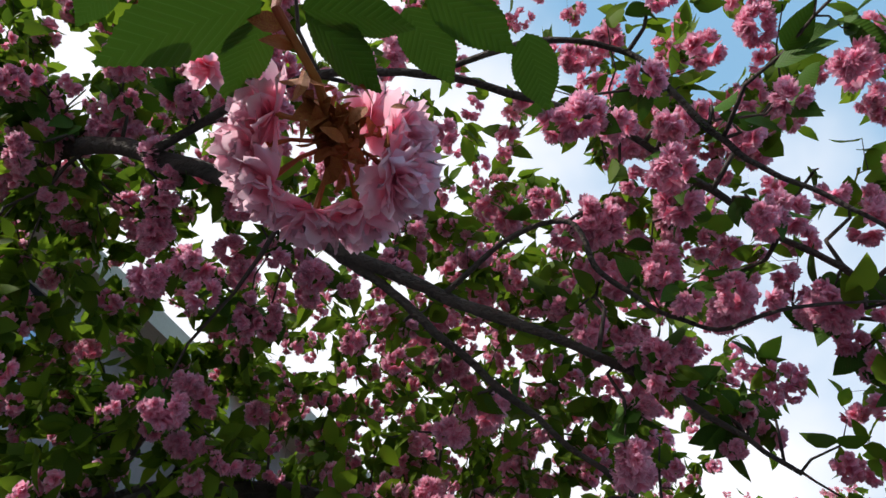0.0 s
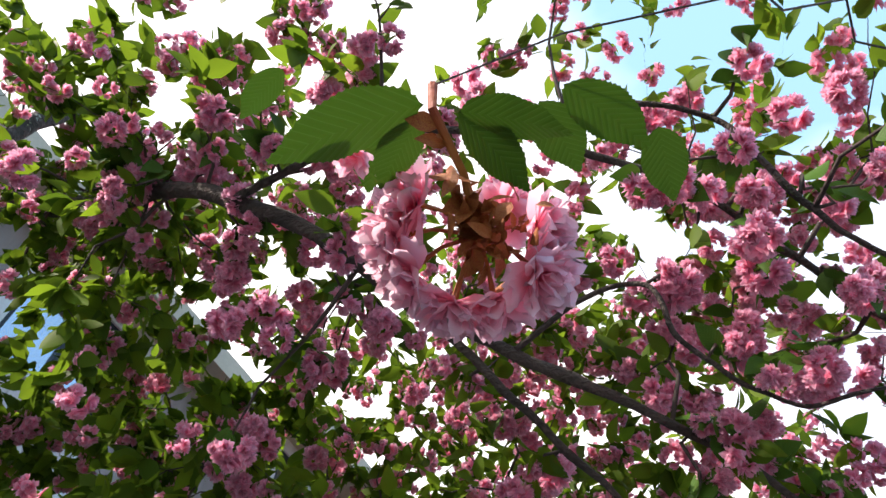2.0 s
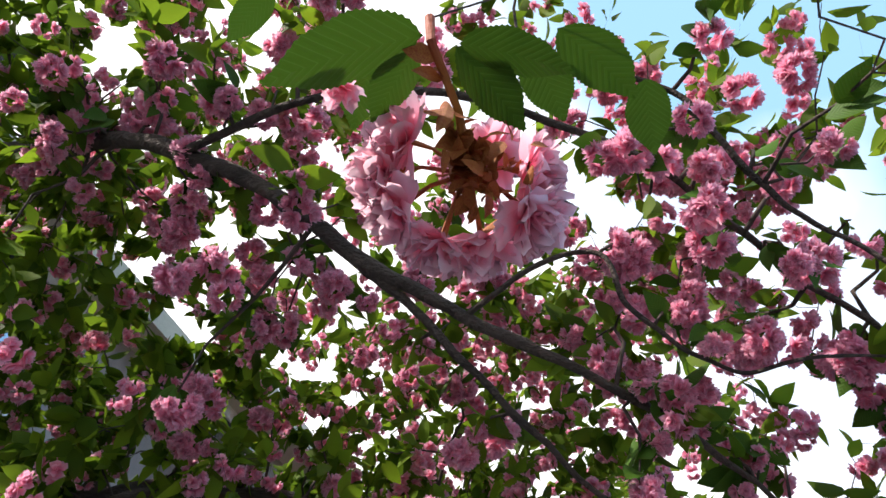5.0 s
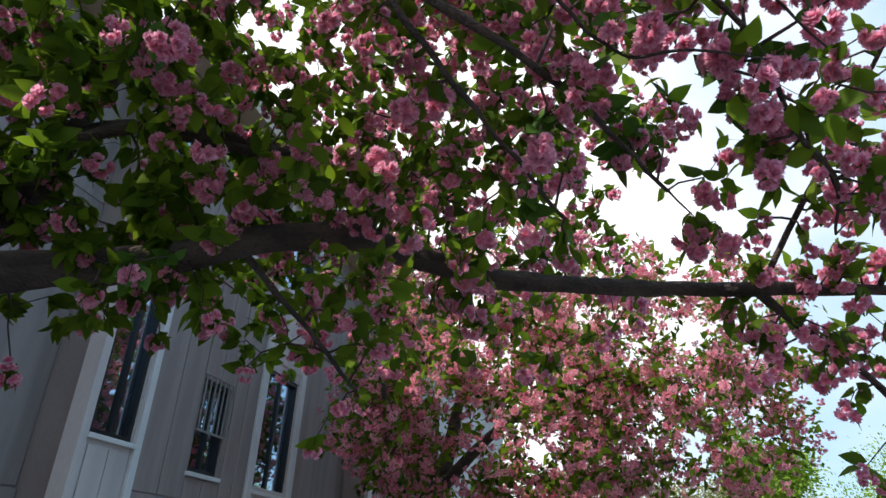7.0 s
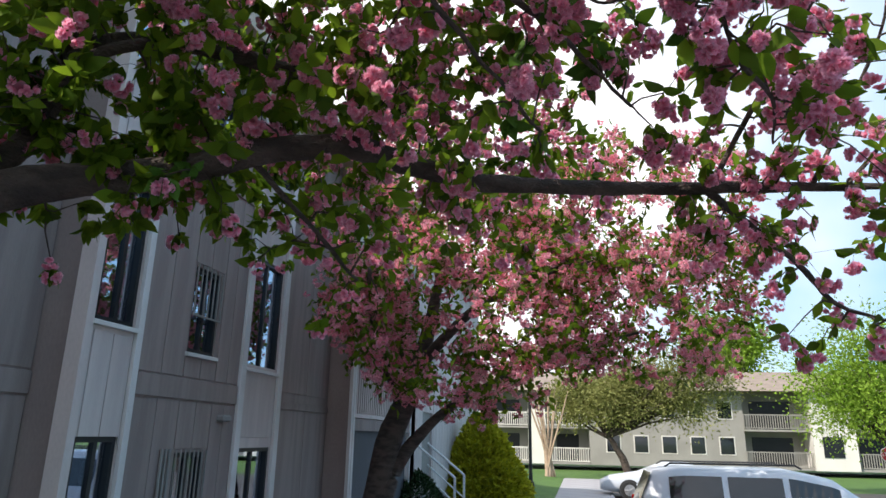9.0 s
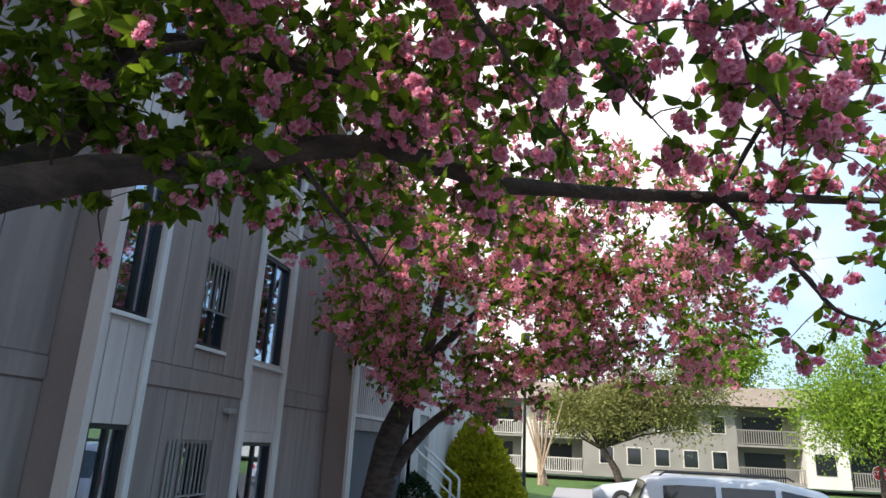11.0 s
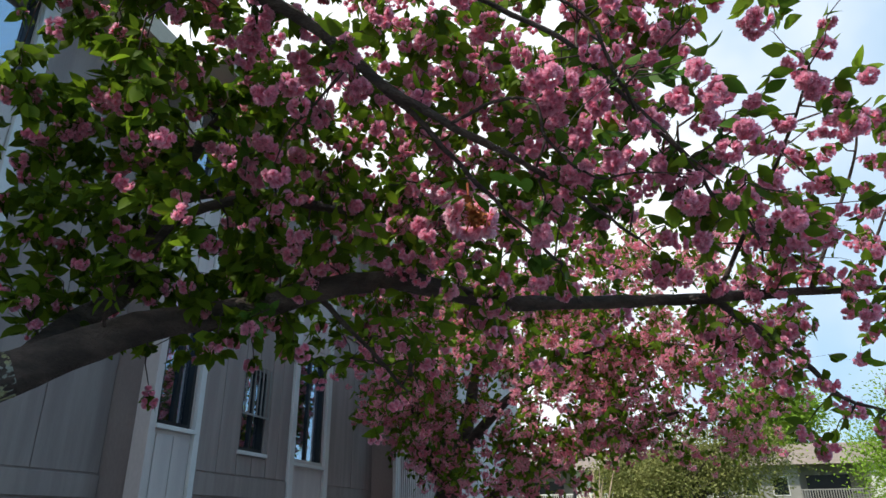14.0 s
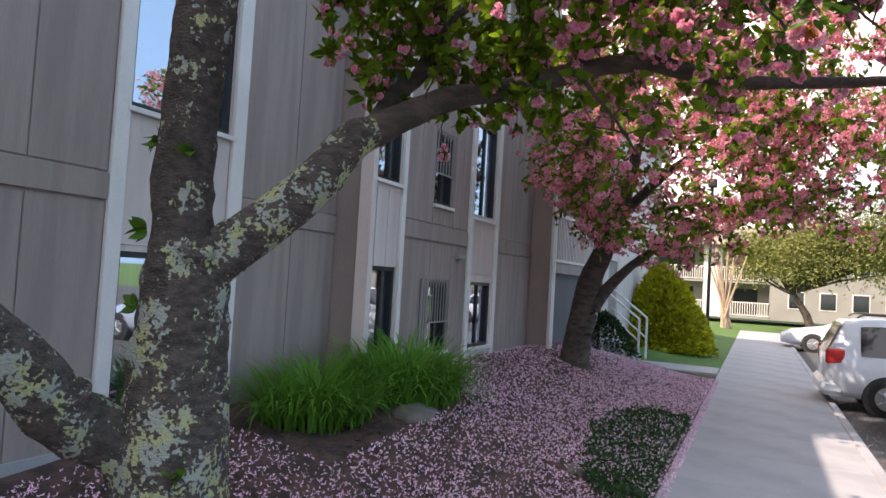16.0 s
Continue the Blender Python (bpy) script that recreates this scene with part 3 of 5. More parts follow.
def fast_mesh(name, V, F, T, mat, parent=None, smooth=False):
    """One mesh from big arrays of quads."""
    me = bpy.data.meshes.new(name)
    n, m = len(V), len(F)
    me.vertices.add(n)
    me.vertices.foreach_set("co", np.asarray(V, np.float32).reshape(-1))
    me.loops.add(m * 4)
    me.loops.foreach_set("vertex_index", np.asarray(F, np.int32).reshape(-1))
    me.polygons.add(m)
    me.polygons.foreach_set("loop_start", np.arange(0, m * 4, 4, dtype=np.int32))
    me.update(calc_edges=True)
    a = me.attributes.new("tone", 'FLOAT', 'POINT')
    a.data.foreach_set("value", np.asarray(T, np.float32))
    if smooth:
        me.polygons.foreach_set("use_smooth", [True] * m)
    me.materials.append(mat)
    ob = new(name, me)
    ob.parent = parent
    return ob


def placing(p, axis_x, size, roll=0.0):
    """3 x 4 placing with local +x along axis_x."""
    b = basis(axis_x)
    x, a, c = b[:, 2], b[:, 0], b[:, 1]
    y = a * math.cos(roll) + c * math.sin(roll)
    z = np.cross(x, y)
    return np.concatenate([np.stack([x, y, z], 1) * size, np.asarray(p, float)[:, None]], 1)


def hang(p, size, tilt=0.35, rnd=rng):
    """3 x 4 placing of a bunch that hangs with a little tilt."""
    b = basis((rnd.normal(0, tilt), rnd.normal(0, tilt), 1))
    a = rnd.uniform(0, 6.283)
    r = np.array([[math.cos(a), -math.sin(a), 0], [math.sin(a), math.cos(a), 0], [0, 0, 1]])
    return np.concatenate([b @ r * size, np.asarray(p, float)[:, None]], 1)


class Skeleton:
    """Branch points to which new twigs join at the nearest place."""

    def __init__(self):
        self.p, self.r = np.zeros((0, 3)), np.zeros(0)

    def add(self, pts, radii):
        self.p, self.r = np.concatenate([self.p, pts]), np.concatenate([self.r, radii])

    def grow(self, bm, end, rnd, droop=0.10, thick=0.004, sides=5):
        d = np.linalg.norm(self.p - end, axis=1) + 4.0 * np.maximum(0.0, 0.0055 - self.r) * 10
        k = int(np.argmin(d))
        a, L = self.p[k], np.linalg.norm(self.p[k] - end)
        if L < 0.05:
            return a
        n = max(4, int(L / 0.10))
        r0 = min(self.r[k] * .75, thick + 0.006 * L)
        side = rnd.normal(0, .07, 3) * L
        pts = []
        for i in range(n + 1):
            s = i / n
            q = a * (1 - s) + end * s + side * math.sin(math.pi * s) + np.array([0, 0, droop * L * math.sin(math.pi * s)]) + (rnd.normal(0, .012, 3) if 0 < i < n else 0)
            pts.append(q)
        rad = [r0 * (1 - .65 * i / n) for i in range(n + 1)]
        tube(bm, [tuple(q) for q in pts], rad, sides)
        self.add(np.array(pts[1:]), np.array(rad[1:]))
        return pts


# ---- the near cherry tree ----
TRUNK = (-1.66, .78)
cherry = thing("cherry_tree", "old double pink cherry tree in full bloom with lichened trunk", "tree", (*TRUNK, rise(*TRUNK)), group="cherry trees")
C0 = Vector(cherry.location)


def limb(name, pts, parent, skel, org, mat=None, sides=12, bumpy=.06, label="", steps=7):
    p = smooth_path(pts, steps)
    bm = bmesh.new()
    tube(bm, [tuple(q[:3] - np.array(org)) for q in p], [q[3] for q in p], sides)
    for v in bm.verts:
        n = noise.noise(v.co * 9.0) + .5 * noise.noise(v.co * 23.0)
        v.co += Vector((n, noise.noise(v.co * 8 + Vector((7, 1, 3))), n)) * bumpy * .12
    skel.add(np.array([q[:3] for q in p]), np.array([q[3] for q in p]))
    return part(name, bm, mat or M["bark"], parent, label, smooth=True)


sk = Skeleton()
g0 = rise(*TRUNK)
limb("trunk", [(-1.62, .76, g0 - .15, .34), (-1.62, .75, g0 + .15, .28), (-1.66, .76, .97, .24), (-1.71, .80, 1.55, .205), (-1.72, .81, 1.86, .185), (-1.73, .81, 2.05, .15)], cherry, sk, C0, sides=36, mat=M["bark_lichen"], steps=16, bumpy=.18, label="grey bark with patches of pale green lichen")
limb("limb", [(-1.74, .81, 1.88, .15), (-1.74, .79, 2.1, .132), (-1.735, .775, 2.35, .128), (-1.68, .74, 2.65, .124), (-1.58, .69, 3.04, .122), (-1.57, .72, 3.5, .118), (-1.53, .74, 3.85, .105), (-1.44, .72, 4.2, .07), (-1.45, .8, 4.8, .045), (-1.5, .95, 5.4, .03)], cherry, sk, C0, mat=M["bark_spotted"], sides=24, steps=14, bumpy=.12)
limb("limb", [(-1.70, .82, 1.86, .13), (-1.57, .91, 2.00, .118), (-1.435, 1.02, 2.14, .110), (-1.30, 1.166, 2.344, .108), (-1.225, 1.32, 2.56, .098), (-1.17, 1.41, 2.63, .084)], cherry, sk, C0, mat=M["bark_lichen"], sides=24, steps=14, bumpy=.12, label="crooked lower limb with pale green lichen")
limb("limb", [(-1.225, 1.32, 2.56, .086), (-1.10, 1.52, 2.705, .077), (-.95, 1.72, 2.85, .067), (-.817, 1.827, 2.91, .063), (-.563, 1.948, 2.97, .058), (-.257, 2.002, 3.053, .050), (.061, 2.065, 3.078, .044), (.258, 2.19, 3.047, .039), (.468, 2.315, 3.022, .035), (.692, 2.439, 3.038, .032), (1.052, 2.566, 3.052, .028), (1.36, 2.60, 3.05, .025), (1.811, 2.774, 3.094, .019), (2.194, 2.848, 3.104, .013), (2.75, 2.95, 3.1, .007)], cherry, sk, C0, sides=16, steps=8)
limb("limb", [(-1.70, .76, 1.02, .15), (-1.83, .585, 1.16, .135), (-1.86, .345, 1.33, .128), (-1.88, .115, 1.58, .115), (-1.95, -.3, 1.95, .08), (-2.1, -.8, 2.4, .05)], cherry, sk, C0, mat=M["bark_lichen"], sides=18, steps=10, bumpy=.12)
limb("limb", [(-1.53, .74, 3.86, .065), (-1.38, .80, 4.05, .050), (-1.132, .902, 4.187, .040), (-.82, .976, 4.098, .032), (-.60, .99, 4.02, .028), (-.38, .95, 3.87, .025), (-.178, .961, 3.763, .022), (-.03, 1.013, 3.67, .020), (.108, 1.062, 3.574, .0185), (.21, 1.133, 3.481, .0175), (.291, 1.201, 3.418, .0165), (.405, 1.302, 3.365, .015), (.511, 1.394, 3.32, .013), (.691, 1.53, 3.253, .010), (.86, 1.75, 3.2, .008), (1.05, 2.05, 3.15, .005)], cherry, sk, C0, sides=12, steps=6)
limb("limb", [(.26, 1.17, 3.44, .012), (.36, 1.30, 3.36, .010), (.46, 1.45, 3.26, .009), (.60, 1.70, 3.15, .007), (.75, 2.0, 3.05, .006)], cherry, sk, C0, sides=8)
limb("limb", [(-1.20, 1.45, 2.62, .060), (-1.22, 1.68, 2.88, .050), (-1.154, 1.88, 3.082, .046), (-1.13, 1.972, 3.375, .042), (-1.077, 2.0, 3.66, .036), (-.965, 2.0, 3.897, .030), (-.8, 2.1, 4.3, .018)], cherry, sk, C0, sides=12)
limb("limb", [(-1.09, 2.0, 3.58, .028), (-.90, 2.05, 3.63, .027), (-.75, 2.14, 3.638, .025), (-.562, 2.284, 3.64, .023), (-.372, 2.408, 3.629, .021), (-.149, 2.519, 3.626, .016), (.2, 2.75, 3.6, .009)], cherry, sk, C0, sides=8)
limb("limb", [(-1.15, 1.90, 3.15, .024), (-.90, 1.80, 3.35, .022), (-.672, 1.861, 3.455, .021), (-.43, 1.998, 3.485, .019), (-.27, 2.092, 3.47, .016), (-.099, 2.178, 3.447, .012), (.15, 2.3, 3.4, .007)], cherry, sk, C0, sides=8)
limb("limb", [(-.30, 2.0, 3.04, .013), (-.15, 2.25, 2.86, .010), (-.05, 2.55, 2.70, .006)], cherry, sk, C0, sides=8)
limb("limb", [(1.36, 2.60, 3.05, .018), (1.538, 2.738, 2.933, .016), (1.712, 2.781, 2.786, .013), (1.854, 2.822, 2.619, .010), (2.02, 2.828, 2.545, .006)], cherry, sk, C0, sides=7)
limb("limb", [(-.10, .98, 3.70, .011), (.30, .93, 3.62, .009), (.60, .98, 3.52, .008), (.882, 1.164, 3.414, .0075), (.998, 1.291, 3.335, .0072), (1.091, 1.403, 3.254, .007), (1.203, 1.497, 3.17, .0068), (1.305, 1.698, 3.082, .0064), (1.437, 1.901, 3.059, .006), (1.516, 2.2, 3.05, .004)], cherry, sk, C0, sides=8)
limb("limb", [(.46, 1.36, 3.34, .0065), (.62, 1.28, 3.34, .006), (.756, 1.249, 3.303, .0055), (.775, 1.285, 3.22, .0052), (.81, 1.315, 3.16, .005), (.846, 1.344, 3.124, .0048), (.926, 1.386, 3.086, .004), (1.028, 1.394, 3.091, .0032), (1.2, 1.45, 3.09, .002)], cherry, sk, C0, sides=7)
limb("limb", [(.60, .98, 3.52, .006), (.80, .98, 3.46, .006), (.939, 1.019, 3.386, .0055), (.972, 1.065, 3.289, .0052), (1.014, 1.118, 3.21, .005), (1.05, 1.155, 3.15, .0047), (1.107, 1.186, 3.092, .0042), (1.14, 1.211, 3.046, .0036), (1.25, 1.3, 2.98, .002)], cherry, sk, C0, sides=7)
limb("limb", [(1.38, 2.60, 3.05, .012), (1.48, 2.50, 3.22, .011), (1.58, 2.25, 3.38, .009), (1.64, 1.9, 3.48, .006), (1.66, 1.67, 3.56, .004)], cherry, sk, C0, sides=7)
limb("limb", [(1.811, 2.774, 3.094, .012), (1.93, 2.68, 3.35, .009), (2.03, 2.5, 3.6, .006), (2.05, 2.4, 3.78, .003)], cherry, sk, C0, sides=6)
limb("limb", [(1.95, 2.80, 3.10, .010), (2.10, 2.75, 3.28, .008), (2.2, 2.6, 3.5, .004)], cherry, sk, C0, sides=6)

# bunches that stand out singly, by their place
SINGLE = [(1.05, 1.28, 3.17), (0.94, 1.2, 3.26), (0.8, 0.97, 3.17), (0.86, 1.0, 3.17), (1.06, 1.16, 3.25), (1.12, 1.11, 3.21), (0.99, 0.91, 3.32), (0.88, 1.37, 3.25), (1.13, 1.48, 3.11), 
          (1.07, 1.99, 3.38), (1.02, 2.06, 3.28), (0.87, 1.81, 3.33), (-0.42, 0.85, 3.82), (-0.16, 1.12, 3.64), (-0.08, 0.82, 3.81), (-0.02, 1.42, 3.52), (-0.35, 1.47, 3.35), (0.8, 1.31, 3.32), 
          (0.29, 1.84, 3.55), (1.16, 0.85, 3.03), (1.19, 0.93, 3.01), (1.36, 1.39, 3.18), (1.27, 1.55, 3.15), (1.17, 1.61, 3.08), (1.13, 1.56, 3.19), (0.98, 1.55, 3.24), (0.83, 1.58, 3.19), 
          (0.72, 1.57, 3.0), (0.98, 1.9, 3.23), (1.08, 1.39, 3.27), (1.54, 2.1, 3.3), (1.73, 2.31, 3.22), (1.73, 3.04, 2.48), (2.07, 3.04, 2.43), (1.59, 2.79, 2.89), (2.05, 2.41, 3.69), 
          (2.21, 2.57, 3.49), (2.13, 2.85, 2.79), (1.9, 2.41, 3.59), (1.62, 1.61, 3.45), (1.98, 2.56, 3.21), (1.95, 2.76, 2.97), (-0.71, 2.26, 2.8), (-0.49, 2.51, 2.74), (-1.07, 2.04, 2.62), 
          (-0.28, 2.75, 2.51), (1.16, 1.74, 3.33), (0.02, 1.3, 3.4), (-0.1, 1.25, 3.17), (1.75, 2.16, 3.11), (1.13, 2.18, 3.0), (1.53, 2.39, 2.76), (1.31, 2.58, 2.87), (1.81, 3.15, 2.4), 
          (-0.53, 2.02, 3.19), (-0.75, 2.11, 3.21), (-0.41, 1.71, 2.81), (-0.57, 1.75, 2.77)]
rnd = np.random.default_rng(11)
bm = bmesh.new()
ends = []
VOLS = [((-0.2, 1.93, 3.89), (1.17, 1.33, 0.78), 430), ((1.08, 1.68, 3.27), (0.43, 0.74, 0.35), 34), ((-0.86, 1.82, 3.63), (0.7, 0.94, 0.94), 260), ((-0.07, 2.13, 3.04), (0.86, 0.62, 0.31), 90),
        ((1.64, 2.4, 2.95), (0.55, 0.62, 0.39), 60), ((-0.99, 0.94, 4.51), (0.78, 0.78, 0.55), 80), ((0.2, 0.9, 4.06), (0.7, 0.55, 0.39), 90), ((-0.06, 3.14, 3.52), (1.25, 0.94, 0.7), 160),
        ((-1.28, 1.66, 3.46), (0.35, 0.47, 0.7), 120), ((0.3, 2.85, 4.24), (1.09, 1.25, 0.86), 260), ((2.02, 2.66, 2.9), (0.55, 0.62, 0.55), 50), ((1.74, 1.85, 3.38), (0.39, 0.47, 0.39), 24),
        ((1.15, 0.72, 4.07), (0.7, 0.62, 0.35), 70), ((-0.59, 0.92, 4.26), (0.62, 0.47, 0.39), 60), ((0.29, 2.31, 3.85), (0.7, 0.62, 0.55), 110), ((1.09, 1.34, 3.84), (0.31, 0.35, 0.39), 44),
        ((1.55, 1.73, 3.23), (0.27, 0.35, 0.35), 22), ((.75, 1.65, 3.85), (.55, .5, .42), 95), ((1.3, 1.25, 3.75), (.5, .45, .35), 50)]
for c, r, n in VOLS:
    for _ in range(int(n * .80)):
        d = unit(rnd.normal(0, 1, 3)) * rnd.uniform(.35, 1.0) ** .6
        ends.append(np.array(c) + d * np.array(r))
ends = [e for e in ends if not (e[2] < 2.8 and e[1] < 1.4)]
ends.sort(key=lambda e: float(np.min(np.linalg.norm(sk.p - e, axis=1))))
ends = [np.array(p) + (0, 0, .045) for p in sorted(SINGLE, key=lambda p: -p[2])] + ends
spots = []
for e in ends:
    pts = sk.grow(bm, e, rnd)
    if len(pts) > 3 and not isinstance(pts, np.ndarray):
        spots.append((pts[-1], pts[-1] - pts[-2]))
        for q in range(2, len(pts) - 1, 2):
            spots.append((pts[q], pts[q + 1] - pts[q]))
for v in bm.verts:
    v.co -= C0
tagged(part("twigwork", bm, M["twig"], cherry, smooth=True), "fine dark twigs", kind="stuff")

near_kinds = [cluster(n, .027, 44, 2, 2, 40 + i) for i, n in enumerate((6, 7, 5, 8))]
mid_kinds = [cluster(n, .028, 18, 2, 1, 60 + i) for i, n in enumerate((5, 7, 6))]
leaf_near, leaf_mid = leaf_shape(8), leaf_shape(4)
leaf_far = (np.array([(0, 0, 0), (.45, -.26, .05), (1, 0, -.2), (.45, .26, .05)]), [(0, 1, 2, 3)], np.array([.5] * 4))

flowers_at, leaves_at = [], []
for p in SINGLE:
    flowers_at.append((np.array(p) + (0, 0, .03), .62 if p[1] < 1.3 else .78))
for p, d in spots:
    close = p[1] < 1.4 and p[0] > .35
    if rnd.random() < (.40 if close else .90 if p[0] > 1.0 else .80 if p[0] > -.4 else .42):
        flowers_at.append((p + rnd.normal(0, .02, 3) + (0, 0, -.01), rnd.uniform(.55, .95)))
    for _ in range(rnd.integers(2, 5) if close or p[0] > 1.0 else rnd.integers(3, 7) if p[0] > -.4 else rnd.integers(6, 12)):
        w = unit(d + rnd.normal(0, .8, 3) * np.linalg.norm(d) + np.array([0, 0, -.02]))
        leaves_at.append((p + rnd.normal(0, .01, 3), w, rnd.uniform(.05, .095) * (.8 if close else 1)))

near = lambda p: p[1] < 1.9 and p[0] > -.45 and p[2] < 3.9
first, rest = [f for f in flowers_at if near(f[0])][:300], []
keep = {id(f) for f in first}
rest = [f for f in flowers_at if id(f) not in keep]
kinds = []
for i, (v, f, t) in enumerate(near_kinds):
    me = mesh_object("blossom", "blossom", v, f, M["petal"], cherry, tone=t)
    kinds.append(me)
for i, (p, s) in enumerate(first):
    ob = kinds[i] if i < len(kinds) else new("blossom", kinds[i % len(kinds)].data)
    ob.parent = cherry
    m34 = hang(p - np.array(C0), s, rnd=rnd)
    ob.matrix_basis = Matrix([list(r) for r in m34] + [[0, 0, 0, 1]])
if rest:
    groups = [[hang(p - np.array(C0), s, rnd=rnd) for k, (p, s) in enumerate(rest) if k % 3 == g] for g in range(3)]
    V, F, T = [np.concatenate(a) for a in zip(*[(x, y + o, z) for (x, y, z), o in zip([scatter(mid_kinds[g], groups[g]) for g in range(3)], np.cumsum([0] + [len(groups[g]) * len(mid_kinds[g][0]) for g in range(2)]))])]
    tagged(fast_mesh("blossoms", V, F, T, M["petal"], cherry), "dense pink double blossoms", kind="stuff")
lp = [(q, w, s) for q, w, s in leaves_at if near(q)][:300]
kl = {id(x[0]) for x in lp}
v, f, t = leaf_near
first_leaf = mesh_object("leaf", "leaf", v, f, M["leaf"], cherry, tone=t, smooth=True)
for i, (q, w, s) in enumerate(lp):
    ob = first_leaf if i == 0 else new("leaf", first_leaf.data)
    ob.parent = cherry
    ob.matrix_basis = Matrix([list(r) for r in placing(q - np.array(C0), w, s, rnd.uniform(0, 6.28))] + [[0, 0, 0, 1]])
other = [placing(q - np.array(C0), w, s, rnd.uniform(0, 6.28)) for q, w, s in leaves_at if id(q) not in kl]
V, F, T = scatter(leaf_mid, other, rnd.uniform(.3, 1.7, len(other)))
tagged(fast_mesh("foliage", V, F, T, M["leaf"], cherry, True), "fresh green serrated leaves", kind="stuff")

# ---- the second cherry tree ----
T2 = (-2.25, 10.2)
cherry2 = thing("cherry_tree", "pink double cherry tree in full bloom before the house", "tree", (T2[0], T2[1], rise(*T2)), group="cherry trees")
D0 = Vector(cherry2.location)
s2 = Skeleton()
z2 = rise(*T2)
limb("trunk", [(-2.27, 10.2, z2 - .15, .34), (-2.26, 10.2, z2 + .12, .26), (-2.2, 10.2, 1.2, .22), (-2.05, 10.15, 2.0, .2), (-1.8, 10.1, 2.6, .17), (-1.5, 10.0, 3.4, .12), (-1.2, 9.8, 4.6, .06)], cherry2, s2, D0, sides=16, bumpy=.15)
limb("limb", [(-2.1, 10.1, 1.1, .14), (-1.95, 10.2, 1.6, .12), (-1.6, 10.3, 2.1, .09), (-1.0, 10.3, 2.6, .06), (.2, 10.4, 3.2, .045), (1.8, 10.6, 3.7, .02)], cherry2, s2, D0, sides=10)
limb("limb", [(-1.85, 10.1, 2.55, .1), (-1.9, 9.0, 3.3, .07), (-1.6, 7.5, 3.7, .045), (-1.2, 6.2, 3.7, .02)], cherry2, s2, D0, sides=10)
limb("limb", [(-1.6, 10.0, 3.1, .1), (-.5, 9.2, 3.9, .06), (.8, 8.3, 4.2, .04), (2.2, 7.8, 4.0, .02)], cherry2, s2, D0, sides=10)
limb("limb", [(-1.7, 10.1, 3.0, .08), (-2.3, 10.6, 4.2, .05), (-2.4, 11.4, 5.2, .02)], cherry2, s2, D0, sides=10)
bm = bmesh.new()
ends = []
for c, r, n in [((-.6, 9.4, 4.0), (2.3, 2.8, 1.75), 380), ((1.8, 9.6, 3.9), (1.7, 2.2, 1.1), 150), ((-.8, 7.4, 3.5), (1.3, 1.2, 1.0), 60), ((1.5, 9.3, 5.0), (2.2, 2.2, 1.2), 150), ((-.6, 9.0, 5.6), (2.2, 2.4, 1.1), 120)]:
    for _ in range(n):
        d = unit(rnd.normal(0, 1, 3)) * rnd.uniform(.4, 1.0) ** .5
        e = np.array(c) + d * np.array(r)
        if e[2] > 2.15 and e[0] > -3.2:
            ends.append(e)
ends.sort(key=lambda e: float(np.min(np.linalg.norm(s2.p - e, axis=1))))
spots2 = []
for e in ends:
    pts = s2.grow(bm, e, rnd, thick=.006, sides=4)
    if not isinstance(pts, np.ndarray):
        for q in range(1, len(pts), 2):
            spots2.append(pts[q])
for v in bm.verts:
    v.co -= D0
tagged(part("twigwork", bm, M["twig"], cherry2, smooth=True), "fine dark twigs", kind="stuff")
far_kind = cluster(6, .036, 10, 1, 1, 91)
pl = [hang(p + rnd.normal(0, .10, 3) - np.array(D0), rnd.uniform(.7, 1.25), .5, rnd) for p in spots2 for _ in range(3)]
V, F, T = scatter(far_kind, pl, rnd.uniform(.35, 1.3, len(pl)))
tagged(fast_mesh("blossoms", V, F, T, M["petal_far"], cherry2), "dense pink double blossoms", kind="stuff")
pl = [placing(p + rnd.normal(0, .08, 3) - np.array(D0), rnd.normal(0, 1, 3) + (0, 0, -.3), rnd.uniform(.08, .15), rnd.uniform(0, 6.28)) for p in spots2 for _ in range(9)]
V, F, T = scatter(leaf_far, pl, rnd.uniform(.2, 1.9, len(pl)))
tagged(fast_mesh("foliage", V, F, T, M["leaf"], cherry2, True), "fresh green leaves", kind="stuff")


